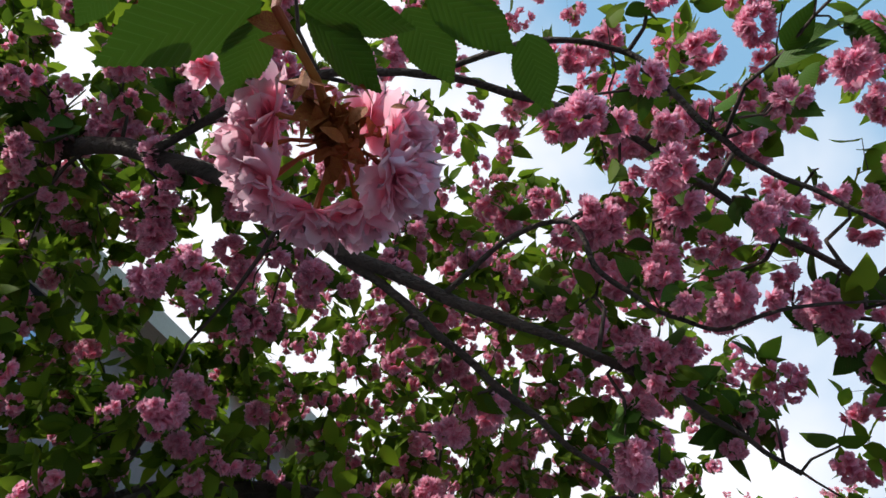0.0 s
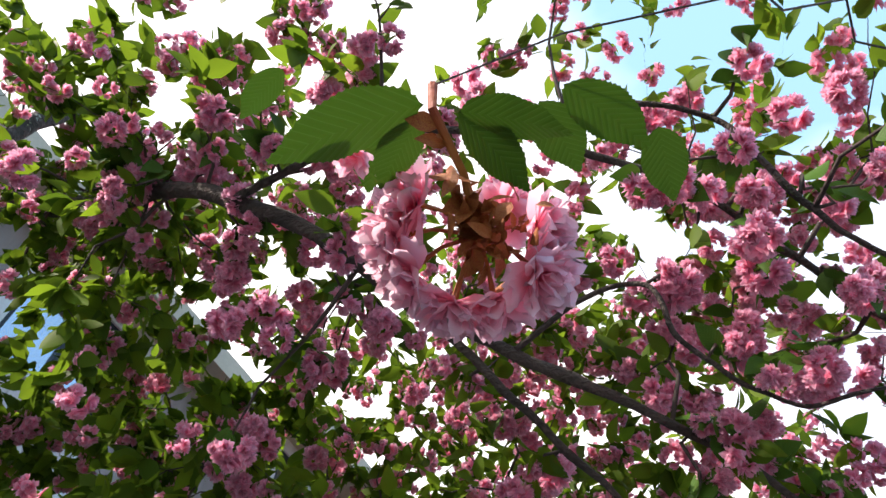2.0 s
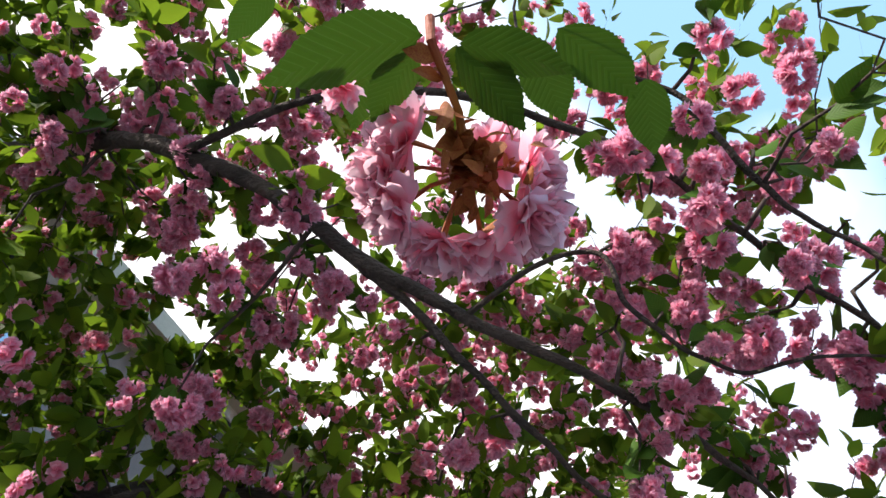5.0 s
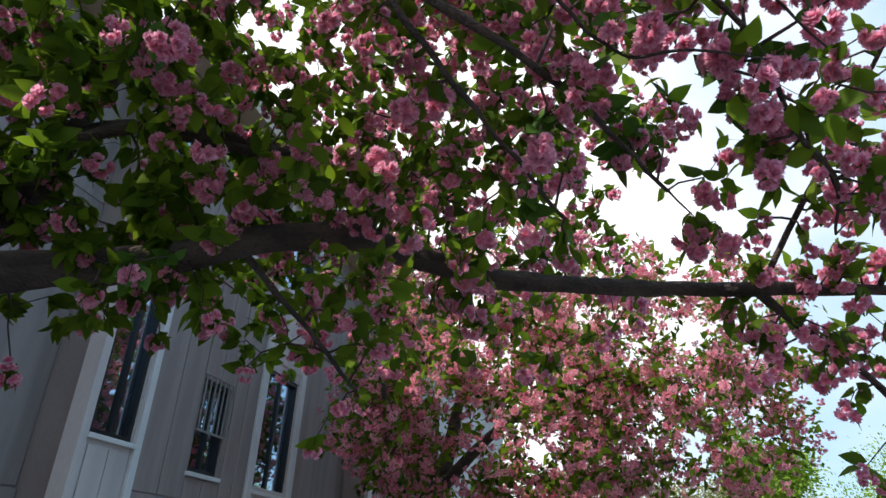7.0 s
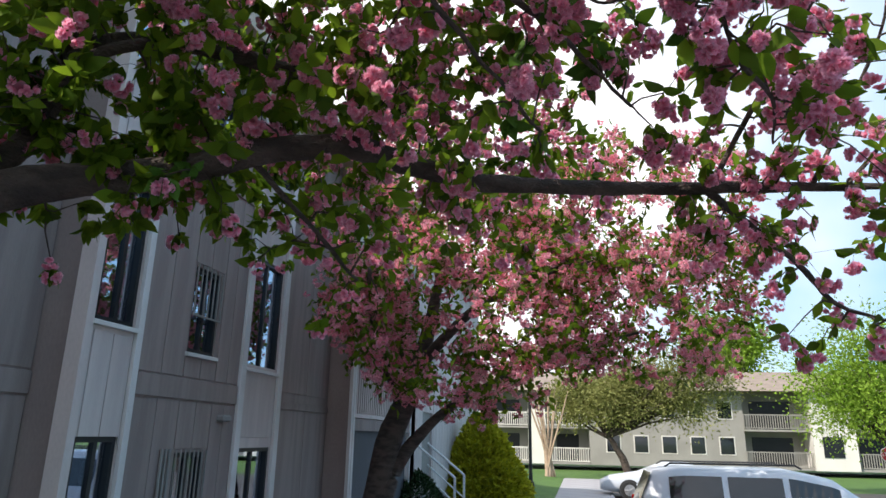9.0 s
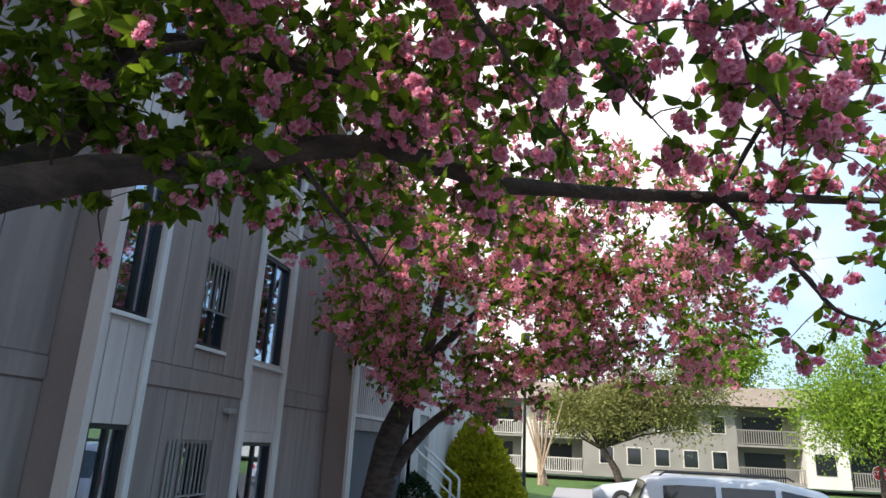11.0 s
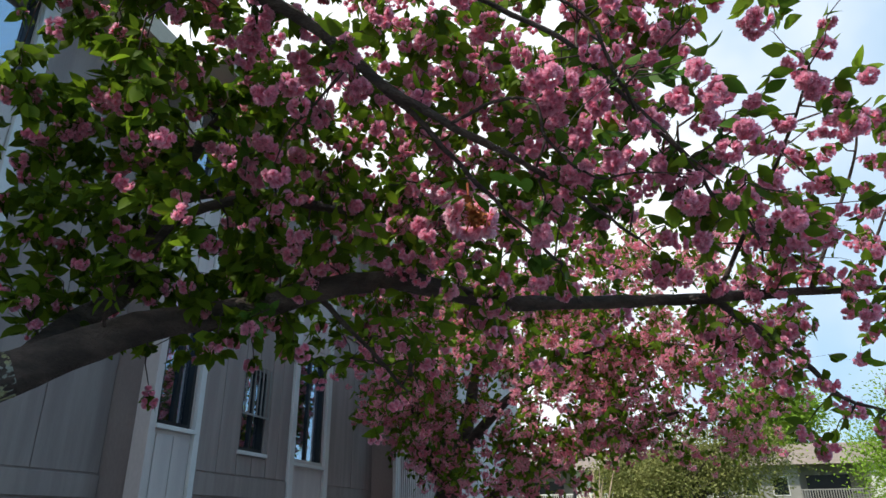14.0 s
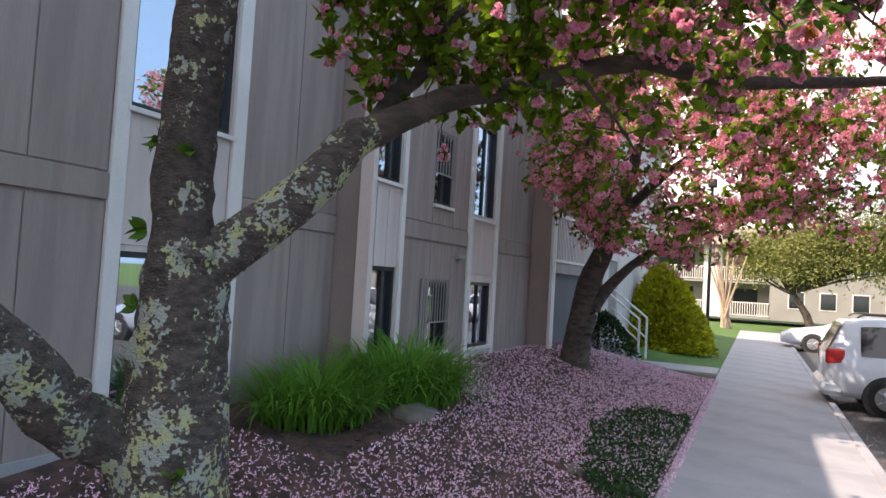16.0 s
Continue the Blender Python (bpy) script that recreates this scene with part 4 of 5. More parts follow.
# ---- the low-hanging bunch near the eye ----
def veined_leaf(name, deep, pale, vein):
    """A leaf surface with side veins, in the leaf's own coordinates."""
    m = petal_material(name, deep, pale, 0.2)
    n, l = m.node_tree.nodes, m.node_tree.links
    tc, sp = n.new("ShaderNodeTexCoord"), n.new("ShaderNodeSeparateXYZ")
    l.new(tc.outputs["Object"], sp.inputs[0])
    ab, mu, sn, rp = n.new("ShaderNodeMath"), n.new("ShaderNodeMath"), n.new("ShaderNodeMath"), n.new("ShaderNodeValToRGB")
    ab.operation, mu.operation, sn.operation = 'ABSOLUTE', 'SUBTRACT', 'SINE'
    l.new(sp.outputs["Y"], ab.inputs[0])
    l.new(sp.outputs["X"], mu.inputs[0])
    l.new(ab.outputs[0], mu.inputs[1])
    sc = n.new("ShaderNodeMath")
    sc.operation = 'MULTIPLY'
    sc.inputs[1].default_value = 78.0
    l.new(mu.outputs[0], sc.inputs[0])
    l.new(sc.outputs[0], sn.inputs[0])
    rp.color_ramp.elements[0].position, rp.color_ramp.elements[1].position = 0.86, 1.0
    l.new(sn.outputs[0], rp.inputs["Fac"])
    hs = [x for x in n if x.bl_idname == "ShaderNodeHueSaturation"][0]
    mx = n.new("ShaderNodeMixRGB")
    mx.inputs[2].default_value = (*vein, 1)
    l.new(rp.outputs["Color"], mx.inputs[0])
    l.new(hs.outputs["Color"], mx.inputs[1])
    for b in [x for x in n if x.bl_idname in ("ShaderNodeBsdfPrincipled", "ShaderNodeBsdfTranslucent")]:
        l.new(mx.outputs["Color"], b.inputs["Base Color" if b.bl_idname == "ShaderNodeBsdfPrincipled" else "Color"])
        bp = n.new("ShaderNodeBump")
        bp.inputs["Strength"].default_value, bp.inputs["Distance"].default_value = 0.12, 0.003
        l.new(sn.outputs[0], bp.inputs["Height"])
        l.new(bp.outputs["Normal"], b.inputs["Normal"])
    return m


def serrated_leaf(rows=44, cols=6):
    """A broad leaf of unit length along +x with a toothed rim and a drawn-out tip."""
    v, f, t = [], [], []
    for i in range(rows + 1):
        s = i / rows
        w = .30 * math.sin(math.pi * s ** .82) ** .75 * (1 - .55 * max(0, s - .72) / .28) if 0 < i < rows else 0.0
        for j in range(cols + 1):
            c = 2 * j / cols - 1
            tooth = (.012 if i % 2 else -.006) if abs(c) == 1 else 0
            v.append((s + abs(c) * .03 * (1 if i < rows else 0), (w + tooth * (1 if 0 < i < rows else 0)) * c, -.22 * s * s + .10 * abs(c) * w + .012 * math.sin(s * 19) * abs(c)))
            t.append(.4)
    for i in range(rows):
        for j in range(cols):
            a = i * (cols + 1) + j
            f.append((a, a + cols + 1, a + cols + 2, a + 1))
    return np.array(v), f, np.array(t)


big_leaf = veined_leaf("big_leaf", (0.042, 0.105, 0.009), (0.065, 0.15, 0.012), (0.07, 0.16, 0.022))
first_leaf.data.materials[0] = big_leaf
CO = np.array(C0)
hub, ros = np.array((.697, .597, 2.628)), np.array((.700, .538, 2.641))
hr = np.random.default_rng(5)
hero = []
for p in ((.669, .572, 2.642), (.651, .580, 2.628), (.656, .593, 2.609), (.673, .619, 2.602), (.693, .632, 2.611), (.724, .616, 2.603), (.728, .607, 2.628), (.710, .608, 2.664)):
    p = np.array(p)
    d = unit(p - hub + np.array((0, 0, -.012)))
    v, f, t = flower(.0200 * hr.uniform(.95, 1.15), 44, 5, 4, hr)
    v = v + .0009 * hr.normal(0, 1, v.shape) * t[:, None]
    hero.append((v @ basis(d).T + hub + .72 * (p - hub) - CO, f, np.clip(t * 1.12 + .06, 0, 1)))
v, f, t = join(hero)
tagged(mesh_object("blossom", "low_cluster", v, f, M["petal_pale"], cherry, tone=t, smooth=True), "low hanging bunch of frilled pale pink double blossoms")
for h in hero:
    c = h[0].mean(0)
    bm = bmesh.new()
    a, b = hub - CO, c
    tube(bm, [tuple(a), tuple(a * .5 + b * .5 + np.array((0, 0, .006))), tuple(b)], [.0014, .0010, .0020], 6)
    part("pedicel", bm, M["pedicel"], cherry, "slender reddish green stalk")
bm = bmesh.new()
tube(bm, [tuple(ros + (0, -.002, .02) - CO), tuple(ros - CO), tuple((ros + hub) / 2 + (.003, .002, 0) - CO), tuple(hub - CO)], [.0024, .0021, .0019, .0032], 8)
part("stalk", bm, M["pedicel"], cherry, "red-brown flower stalk")
for k in range(34):      # bud scales and bracts at the hub and along the stalk
    s = hr.uniform(0, 1) ** .5
    q = ros * (1 - s) + hub * s
    w = unit(hr.normal(0, 1, 3) + (0, 0, -.6))
    v, f, t = leaf_shape(4)
    o = mesh_object("bract", "bract", v, f, M["pedicel"], cherry, tone=t)
    o.matrix_basis = Matrix([list(r) for r in placing(q - CO, w, hr.uniform(.008, .018), hr.uniform(0, 6))] + [[0, 0, 0, 1]])
for k in range(70):     # the tangle of stalks and sepals in the middle of the bunch
    q = hub + np.array((.004, -.002, -.008)) + hr.normal(0, .008, 3)
    v, f, t = leaf_shape(4)
    o = mesh_object("sepal", "sepal", v, f, M["pedicel"], cherry, tone=t)
    o.matrix_basis = Matrix([list(r) for r in placing(q - CO, hr.normal(0, 1, 3), hr.uniform(.007, .015), hr.uniform(0, 6))] + [[0, 0, 0, 1]])
bm = bmesh.new()
sk.grow(bm, ros + (0, -.002, .02), hr, droop=.05, thick=.004, sides=6)
for v in bm.verts:
    v.co -= C0
part("twig", bm, M["twig"], cherry)
v, f, t = serrated_leaf()
wide_leaf = bpy.data.meshes.new("wide_leaf")
wide_leaf.from_pydata([tuple(q) for q in v], [], f)
wide_leaf.attributes.new("tone", 'FLOAT', 'POINT').data.foreach_set("value", np.asarray(t, np.float32))
wide_leaf.polygons.foreach_set("use_smooth", [True] * len(f))
wide_leaf.materials.append(big_leaf)
for base, tip in (((.699, .534, 2.638), (.622, .512, 2.610)), ((.693, .540, 2.640), (.655, .566, 2.641)), ((.668, .548, 2.676), (.634, .588, 2.682)), ((.708, .545, 2.645), (.735, .590, 2.622)),
                  ((.711, .540, 2.633), (.764, .562, 2.620)), ((.752, .570, 2.690), (.791, .624, 2.686)), ((.790, .615, 2.700), (.786, .668, 2.695)), ((.738, .578, 2.700), (.747, .637, 2.708)), ((.640, .505, 2.668), (.606, .515, 2.656))):
    base, tip = np.array(base), np.array(tip)
    d = tip - base
    ob = new("leaf", wide_leaf)
    ob.parent = cherry
    x = unit(d)
    z = unit(np.array((0, -.45, .9)) - x * np.dot(x, (0, -.45, .9)))
    y = np.cross(z, x)
    rot = np.stack([x, y * .95, z * .6], 1) * np.linalg.norm(d) * .80
    ob.matrix_basis = Matrix([[*rot[i], (base - CO)[i]] for i in range(3)] + [[0, 0, 0, 1]])
v, f, t = flower(.0125, 20, 3, 3, hr)
v = v @ basis((-.1, -.2, -1)).T + np.array((.650, .554, 2.664)) - CO
mesh_object("blossom", "single_blossom", v, f, M["petal_pale"], cherry, tone=t)
# sprouts on the trunk
for q in ((-1.80, .68, 2.45), (-1.62, .70, 2.40), (-1.86, .70, 2.06), (-1.88, .70, 1.72), (-1.50, .62, 1.06), (-1.84, .62, 1.28)):
    q = np.array(q)
    for _ in range(7):
        w = unit((q - np.array((-1.70, .80, q[2]))) + hr.normal(0, .12, 3))
        ob = new("leaf", first_leaf.data)
        ob.parent = cherry
        ob.matrix_basis = Matrix([list(r) for r in placing(q - CO, w + (0, 0, hr.normal(0, .4)), hr.uniform(.06, .10), hr.uniform(0, 6))] + [[0, 0, 0, 1]])
# knots and a pruning scar
for p, n, r in (((-1.69, .645, 1.93), (.3, -.9, .1), .055), ((-1.60, .74, 1.99), (.45, -.45, .75), .085), ((-1.78, .36, 1.40), (.6, -.6, .5), .06)):
    bm = bmesh.new()
    bmesh.ops.create_uvsphere(bm, u_segments=14, v_segments=9, radius=r)
    b = basis(n)
    for v in bm.verts:
        c = v.co.copy()
        if c.z > .3 * r:
            c.z -= .8 * (c.z - .3 * r) + (.025 if c.z > .8 * r else 0)
        c *= 1 + .15 * noise.noise(c * 30)
        v.co = Vector(b @ np.array(c)) + Vector(p) - C0
    part("knot", bm, M["bark_lichen"], cherry, "healed branch scar", smooth=True)

# ---- planting in the bed ----
def grass_clump(x, y, r, h, n, label):
    g = np.random.default_rng(int(x * -100) + 3)
    V, F, T, o = [], [], [], 0
    z0 = rise(x, y)
    for _ in range(n):
        a, q = g.uniform(0, 6.283), r * g.uniform(0, 1) ** .6
        bx, by = .75 * q * math.cos(a), q * math.sin(a)
        az = a + g.normal(0, .7)
        L, w, bend = h * g.uniform(.65, 1.15), g.uniform(.010, .017), g.uniform(.5, 1.3)
        p = np.array((bx, by, rise(x + bx, y + by) - z0 - .03))
        ang = radians(g.uniform(2, 22))
        for i in range(6):
            s = i / 5
            sd = np.array((-math.sin(az), math.cos(az), 0)) * w * (1 - s) ** .6
            V += [p - sd, p + sd]
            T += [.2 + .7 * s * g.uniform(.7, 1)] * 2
            p = p + L / 5 * np.array((math.cos(az) * math.sin(ang), math.sin(az) * math.sin(ang), math.cos(ang)))
            ang += bend * .42
            if i:
                F.append((o + 2 * i - 2, o + 2 * i - 1, o + 2 * i + 1, o + 2 * i))
        o += 12
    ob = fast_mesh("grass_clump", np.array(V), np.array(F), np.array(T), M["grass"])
    ob.location = (x, y, z0)
    return tagged(ob, label, "plant", "grass clumps", "stuff")


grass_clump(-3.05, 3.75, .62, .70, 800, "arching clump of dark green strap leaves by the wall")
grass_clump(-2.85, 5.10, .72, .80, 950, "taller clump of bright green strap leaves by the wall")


def leafy_mass(name, label, category, at, points, normals, size, mat, seed, group=""):
    """A shrub or tree crown of many small leaves round given points."""
    g = np.random.default_rng(seed)
    pl = [placing(p, nn + g.normal(0, .55, 3), size * g.uniform(.6, 1.3), g.uniform(0, 6.28)) for p, nn in zip(points, normals)]
    V, F, T = scatter(leaf_far, pl, g.uniform(.1, 1.9, len(pl)))
    return V, F, T


def shell(n, radii, seed, lump=.12, low=-.2, depth=.25, power=1.0):
    """Points and outward normals over a lumpy rounded form that stands on z = 0."""
    g = np.random.default_rng(seed)
    P, N = [], []
    while len(P) < n:
        d = unit(g.normal(0, 1, 3))
        if d[2] < low:
            continue
        k = 1 + lump * noise.noise(Vector(d) * 2.6 + Vector((seed, 0, 0))) + lump * .6 * noise.noise(Vector(d) * 7)
        k *= 1 - depth * g.uniform(0, 1) ** 2
        taper = 1 - .45 * max(d[2], 0) ** power
        P.append(np.array((d[0] * radii[0] * k * taper, d[1] * radii[1] * k * taper, radii[2] * k * d[2])))
        N.append(d)
    return P, N


shrub = thing("golden_shrub", "large rounded golden yellow conifer shrub", "shrub", (-2.05, 20.2, .15))
P, N = shell(14000, (1.45, 1.45, 2.45), 3, .1, -.02, .12)
V, F, T = leafy_mass("", "", "", None, P, N, .16, None, 4)
tagged(fast_mesh("foliage", V, F, T, M["golden"], shrub), "golden feathery foliage", kind="stuff")
bm = bmesh.new()
bmesh.ops.create_icosphere(bm, subdivisions=3, radius=1.0)
for v in bm.verts:
    v.co = Vector((v.co.x * 1.2 * (1 - .45 * max(v.co.z, 0)), v.co.y * 1.2 * (1 - .45 * max(v.co.z, 0)), max(v.co.z, -.05) * 2.15))
part("inner_foliage", bm, M["golden"], shrub, smooth=True)
hedge = thing("dark_shrub", "low dark green clipped shrub beside the stairs", "shrub", (-2.75, 15.2, .3))
P, N = shell(3500, (.75, 1.1, .95), 9, .12, -.05, .2)
V, F, T = leafy_mass("", "", "", None, P, N, .08, None, 5)
tagged(fast_mesh("foliage", V, F, T, M["hedge"], hedge), "dense dark foliage", kind="stuff")

g = np.random.default_rng(21)
P, N = [], []
while len(P) < 5200:
    y, u = g.uniform(4.6, 9.0), g.uniform(0, 1)
    left = -.55 - .62 * math.sin(math.pi * (y - 4.3) / 5.2) + .12 * noise.noise((y * 1.5, 0, 4))
    x = left + (-.22 - left) * u
    P.append(np.array((x, y, rise(x, y) + .02 + .11 * g.uniform(0, 1) * (1 + noise.noise((x * 3, y * 3, 0))))))
    N.append(np.array((0, 0, .5)) + g.normal(0, .6, 3))
V, F, T = leafy_mass("", "", "", None, P, N, .055, None, 6)
tagged(fast_mesh("ivy_patch", V, F, T, M["ivy"]), "low dark green ground cover strewn with petals", "plant", kind="stuff")

for x, y, r in ((-2.45, 4.55, .26), (-.95, 5.2, .18)):
    bm = bmesh.new()
    bmesh.ops.create_icosphere(bm, subdivisions=3, radius=1.0)
    for v in bm.verts:
        c = v.co * (1 + .25 * noise.noise(v.co * 1.8 + Vector((x, y, 0))) + .06 * noise.noise(v.co * 6))
        v.co = Vector((c.x * r * .75, c.y * r * 1.2, c.z * r * .42))
    o = part("rock", bm, M["rock"], None, smooth=True)
    o.location = (x, y, rise(x, y) - .02)
    tagged(o, "flat brown stone half sunk in the mulch", "rock", "garden stones")

# fallen blossom
fv, ff, ft = flower(1.0, 3, 1, 1, np.random.default_rng(2))
pl = []
while len(pl) < 36000:
    y = -1.0 + 15.5 * g.uniform(0, 1) ** 1.1
    x = -.1 - 3.5 * g.uniform(0, 1) ** 1.15
    dens = .35 + .65 * min(max((x + 3.6) / 2.2, 0), 1)
    dens *= .45 + .9 * (.5 + .5 * noise.noise((x * 1.1, y * 1.1, 9)))
    if g.random() > dens or (-3.7 < x < -2.3 and 2.9 < y < 5.6):
        continue
    if x < XA + .05 or (y > 4.8 and x < XB + .05):
        continue
    iv = -1.1 < x < -.25 and 4.9 < y < 8.7
    z = rise(x, y) + (.02 if not iv else .1 * g.uniform(.3, 1.2)) + .004
    pl.append(hang((x, y, z if x < -.2 else .004), g.uniform(.015, .028), .6, g))
for _ in range(500):
    y, x = 1 + 17 * g.uniform(0, 1), -.2 + 1.9 * g.uniform(0, 1) ** 2.2
    pl.append(hang((x, y, .004), g.uniform(.006, .011), .5, g))
for _ in range(1500):
    pl.append(hang((2.0 + 1.6 * g.uniform(0, 1) ** 1.6, 3 + 12 * g.uniform(0, 1), -.126), g.uniform(.007, .013), .5, g))
V, F, T = scatter((fv, ff, ft), pl)
tagged(fast_mesh("fallen_petals", V, F, T, M["fallen"]), "pale pink fallen blossoms strewn over the mulch", "petals", kind="stuff")
# mulch chips
pl = []
for _ in range(6000):
    y, x = 1.5 + 11 * g.uniform(0, 1) ** 1.3, -.25 - 3.2 * g.uniform(0, 1)
    pl.append(placing((x, y, rise(x, y) + .012), g.normal(0, 1, 3) * (1, 1, .25), g.uniform(.02, .05), g.uniform(0, 6)))
V, F, T = scatter((np.array([(0, -.12, 0), (1, -.12, 0), (1, .12, .02), (0, .12, .02), (0, 0, .2), (1, 0, .2)]), [(0, 1, 5, 4), (4, 5, 2, 3)], np.array([.5] * 6)), pl)
tagged(fast_mesh("mulch_chips", V, F, T, M["mulch"]), "dark shredded bark chips", "mulch", kind="stuff")


# ---- path, stairs, lamp ----
stairs = thing("stairs", "short concrete stairs with white handrails", "stairs", (-2.1, 16.9, 0))
for i in range(5):
    part("step", boxes((-.32 - .28 * i, -.04 - .28 * i, -1.2, -.05, -.1, .05 + .17 * (i + 1)), bevel=.01), M["concrete"], stairs)
for y in (.02, -1.25):
    hr_ = part("handrail", tube(bmesh.new(), [(.07, y, 1.18), (-1.25, y, 2.2), (-1.6, y, 2.2)], [.028] * 3, 8), M["white_rail"], stairs, "white painted metal handrail")
    for x, z0, z1 in ((.07, .1, 1.18), (-1.0, .6, 2.0)):
        part("post", boxes((x - .025, x + .025, y - .025, y + .025, z0, z1)), M["white_rail"], hr_)
    part("lower_rail", tube(bmesh.new(), [(.07, y, .65), (-1.25, y, 1.7)], [.02] * 2, 8), M["white_rail"], hr_)
lamp = thing("lamp_post", "tall slim dark metal lamp post on the verge", "lamp post", (-1.29, 29.0, .1))
part("pole", tube(bmesh.new(), [(0, 0, 0), (0, 0, 1), (0, 0, 6.4)], [.09, .07, .055], 12), M["pole"], lamp)
part("base", tube(bmesh.new(), [(0, 0, 0), (0, 0, .25), (0, 0, .3)], [.16, .14, .08], 12), M["pole"], lamp)
part("lamp_head", boxes((-.18, .18, -.18, .18, 6.38, 6.75), bevel=.05), M["pole"], lamp)


# ---- vehicles ----
def car(name, label, at, turn, stations, windows, paint, wheel_x, wheel_r, tail, rack=False, group="parked cars"):
    """A car, rear at x = 0, nose along +x. stations: x, half width, sill, belt, roof, roof half width."""
    c = thing(name, label, "car", at, group)
    c.rotation_euler = (0, 0, radians(turn))

    def sect(x):
        st = stations
        k = max(i for i in range(len(st)) if st[i][0] <= x + 1e-6)
        k = min(k, len(st) - 2)
        s = (x - st[k][0]) / (st[k + 1][0] - st[k][0])
        return [a * (1 - s) + b * s for a, b in zip(st[k], st[k + 1])]

    def ring(x, off=0.0):
        _, w, lo, belt, top, rw = sect(x)
        h = [(0, lo), (w * .86, lo), (w * .97, lo + .14), (w, lo + .45 * (belt - lo)), (w * .985, belt - .05), (w * .955, belt), (rw + .03, top - .10), (rw - .06, top - .025), (rw * .5, top), (0, top + .008)]
        return h
    xs = []
    for a, b in zip(stations, stations[1:]):
        n = max(1, int((b[0] - a[0]) / .18))
        xs += [a[0] + (b[0] - a[0]) * i / n for i in range(n)]
    xs.append(stations[-1][0])
    bm = bmesh.new()
    rings = []
    for x in xs:
        h = ring(x)
        pts = [(x, y, z) for y, z in h] + [(x, -y, z) for y, z in h[-2:0:-1]]
        rings.append([bm.verts.new(p) for p in pts])
    for r0, r1 in zip(rings, rings[1:]):
        for k in range(len(r0)):
            bm.faces.new((r0[k], r0[(k + 1) % len(r0)], r1[(k + 1) % len(r0)], r1[k]))
    bm.faces.new(rings[0])
    bm.faces.new(rings[-1][::-1])
    part("body", bm, paint, c, smooth=True)
    for x0, x1 in windows:
        for sd in (1, -1):
            bm = bmesh.new()
            lo, hi = [], []
            for i in range(7):
                x = x0 + (x1 - x0) * i / 6
                h = ring(x)
                (ya, za), (yb, zb) = h[5], h[6]
                for lst, s in ((lo, .06), (hi, .93)):
                    lst.append(bm.verts.new((x, sd * (ya + (yb - ya) * s + .008), za + (zb - za) * s)))
            for i in range(6):
                bm.faces.new((lo[i], lo[i + 1], hi[i + 1], hi[i]))
            part("side_window", bm, M["car_glass"], c)
    # rear window, bumper, lamps
    _, w, lo, belt, top, rw = stations[0]
    s1 = stations[1]
    bm = bmesh.new()
    a, b = .08, .92
    q = [(stations[0][0] + (s1[0] - stations[0][0]) * s, y, belt + (s1[4] - belt) * s) for s, y in ((a, w * .84), (a, -w * .84), (b, -rw * .9), (b, rw * .9))]
    bm.faces.new([bm.verts.new((x - .03, y, z)) for x, y, z in q])
    part("rear_window", bm, M["car_glass"], c)
    part("bumper", boxes((-.10, .32, -w * 1.02, w * 1.02, lo - .03, lo + .26), bevel=.08), paint, c)
    for sd in (1, -1):
        wt = sect(.12)[1]
        y0, y1 = sorted((sd * wt * .84, sd * (wt + .008)))
        part("tail_light", boxes((-.012, tail[2], y0, y1, tail[0], tail[1]), bevel=.03), M["red_lens"], c, "red tail light")
        my = sorted((sd * (w + .02), sd * (w + .2)))
        xm = windows[-1][1] - .1
        part("mirror", boxes((xm - .08, xm + .05, my[0], my[1], belt + .02, belt + .17), bevel=.04), paint, c)
        if rack:
            part("roof_rail", tube(bmesh.new(), [(.5, sd * (rw - .1), stations[2][4]), (.6, sd * (rw - .1), stations[2][4] + .06), (2.7, sd * (rw - .1), stations[2][4] + .07), (2.8, sd * (rw - .1), stations[2][4] + .01)], [.018] * 4, 6), M["plastic"], c)
        for xw in wheel_x:
            yy = sd * (sect(xw)[1] - .10)
            wh = part("wheel_arch", tube(bmesh.new(), [(xw, yy - sd * .12, wheel_r), (xw, yy + sd * .108, wheel_r)], [wheel_r + .07] * 2, 28), M["plastic"], c)
            part("tyre", tube(bmesh.new(), [(xw, yy - sd * .1, wheel_r), (xw, yy + sd * .10, wheel_r), (xw, yy + sd * .125, wheel_r)], [wheel_r, wheel_r, wheel_r - .03], 28), M["tyre"], wh)
            part("rim", tube(bmesh.new(), [(xw, yy + sd * .10, wheel_r), (xw, yy + sd * .128, wheel_r), (xw, yy + sd * .132, wheel_r)], [wheel_r * .66, wheel_r * .64, wheel_r * .2], 20), M["rim"], wh)
            for k in range(5):
                an = k * 2 * math.pi / 5
                bm = bmesh.new()
                tube(bm, [(xw, yy + sd * .134, wheel_r), (xw + math.cos(an) * wheel_r * .6, yy + sd * .134, wheel_r + math.sin(an) * wheel_r * .6)], [.028, .02], 6)
                part("spoke", bm, M["rim"], wh)
    return c


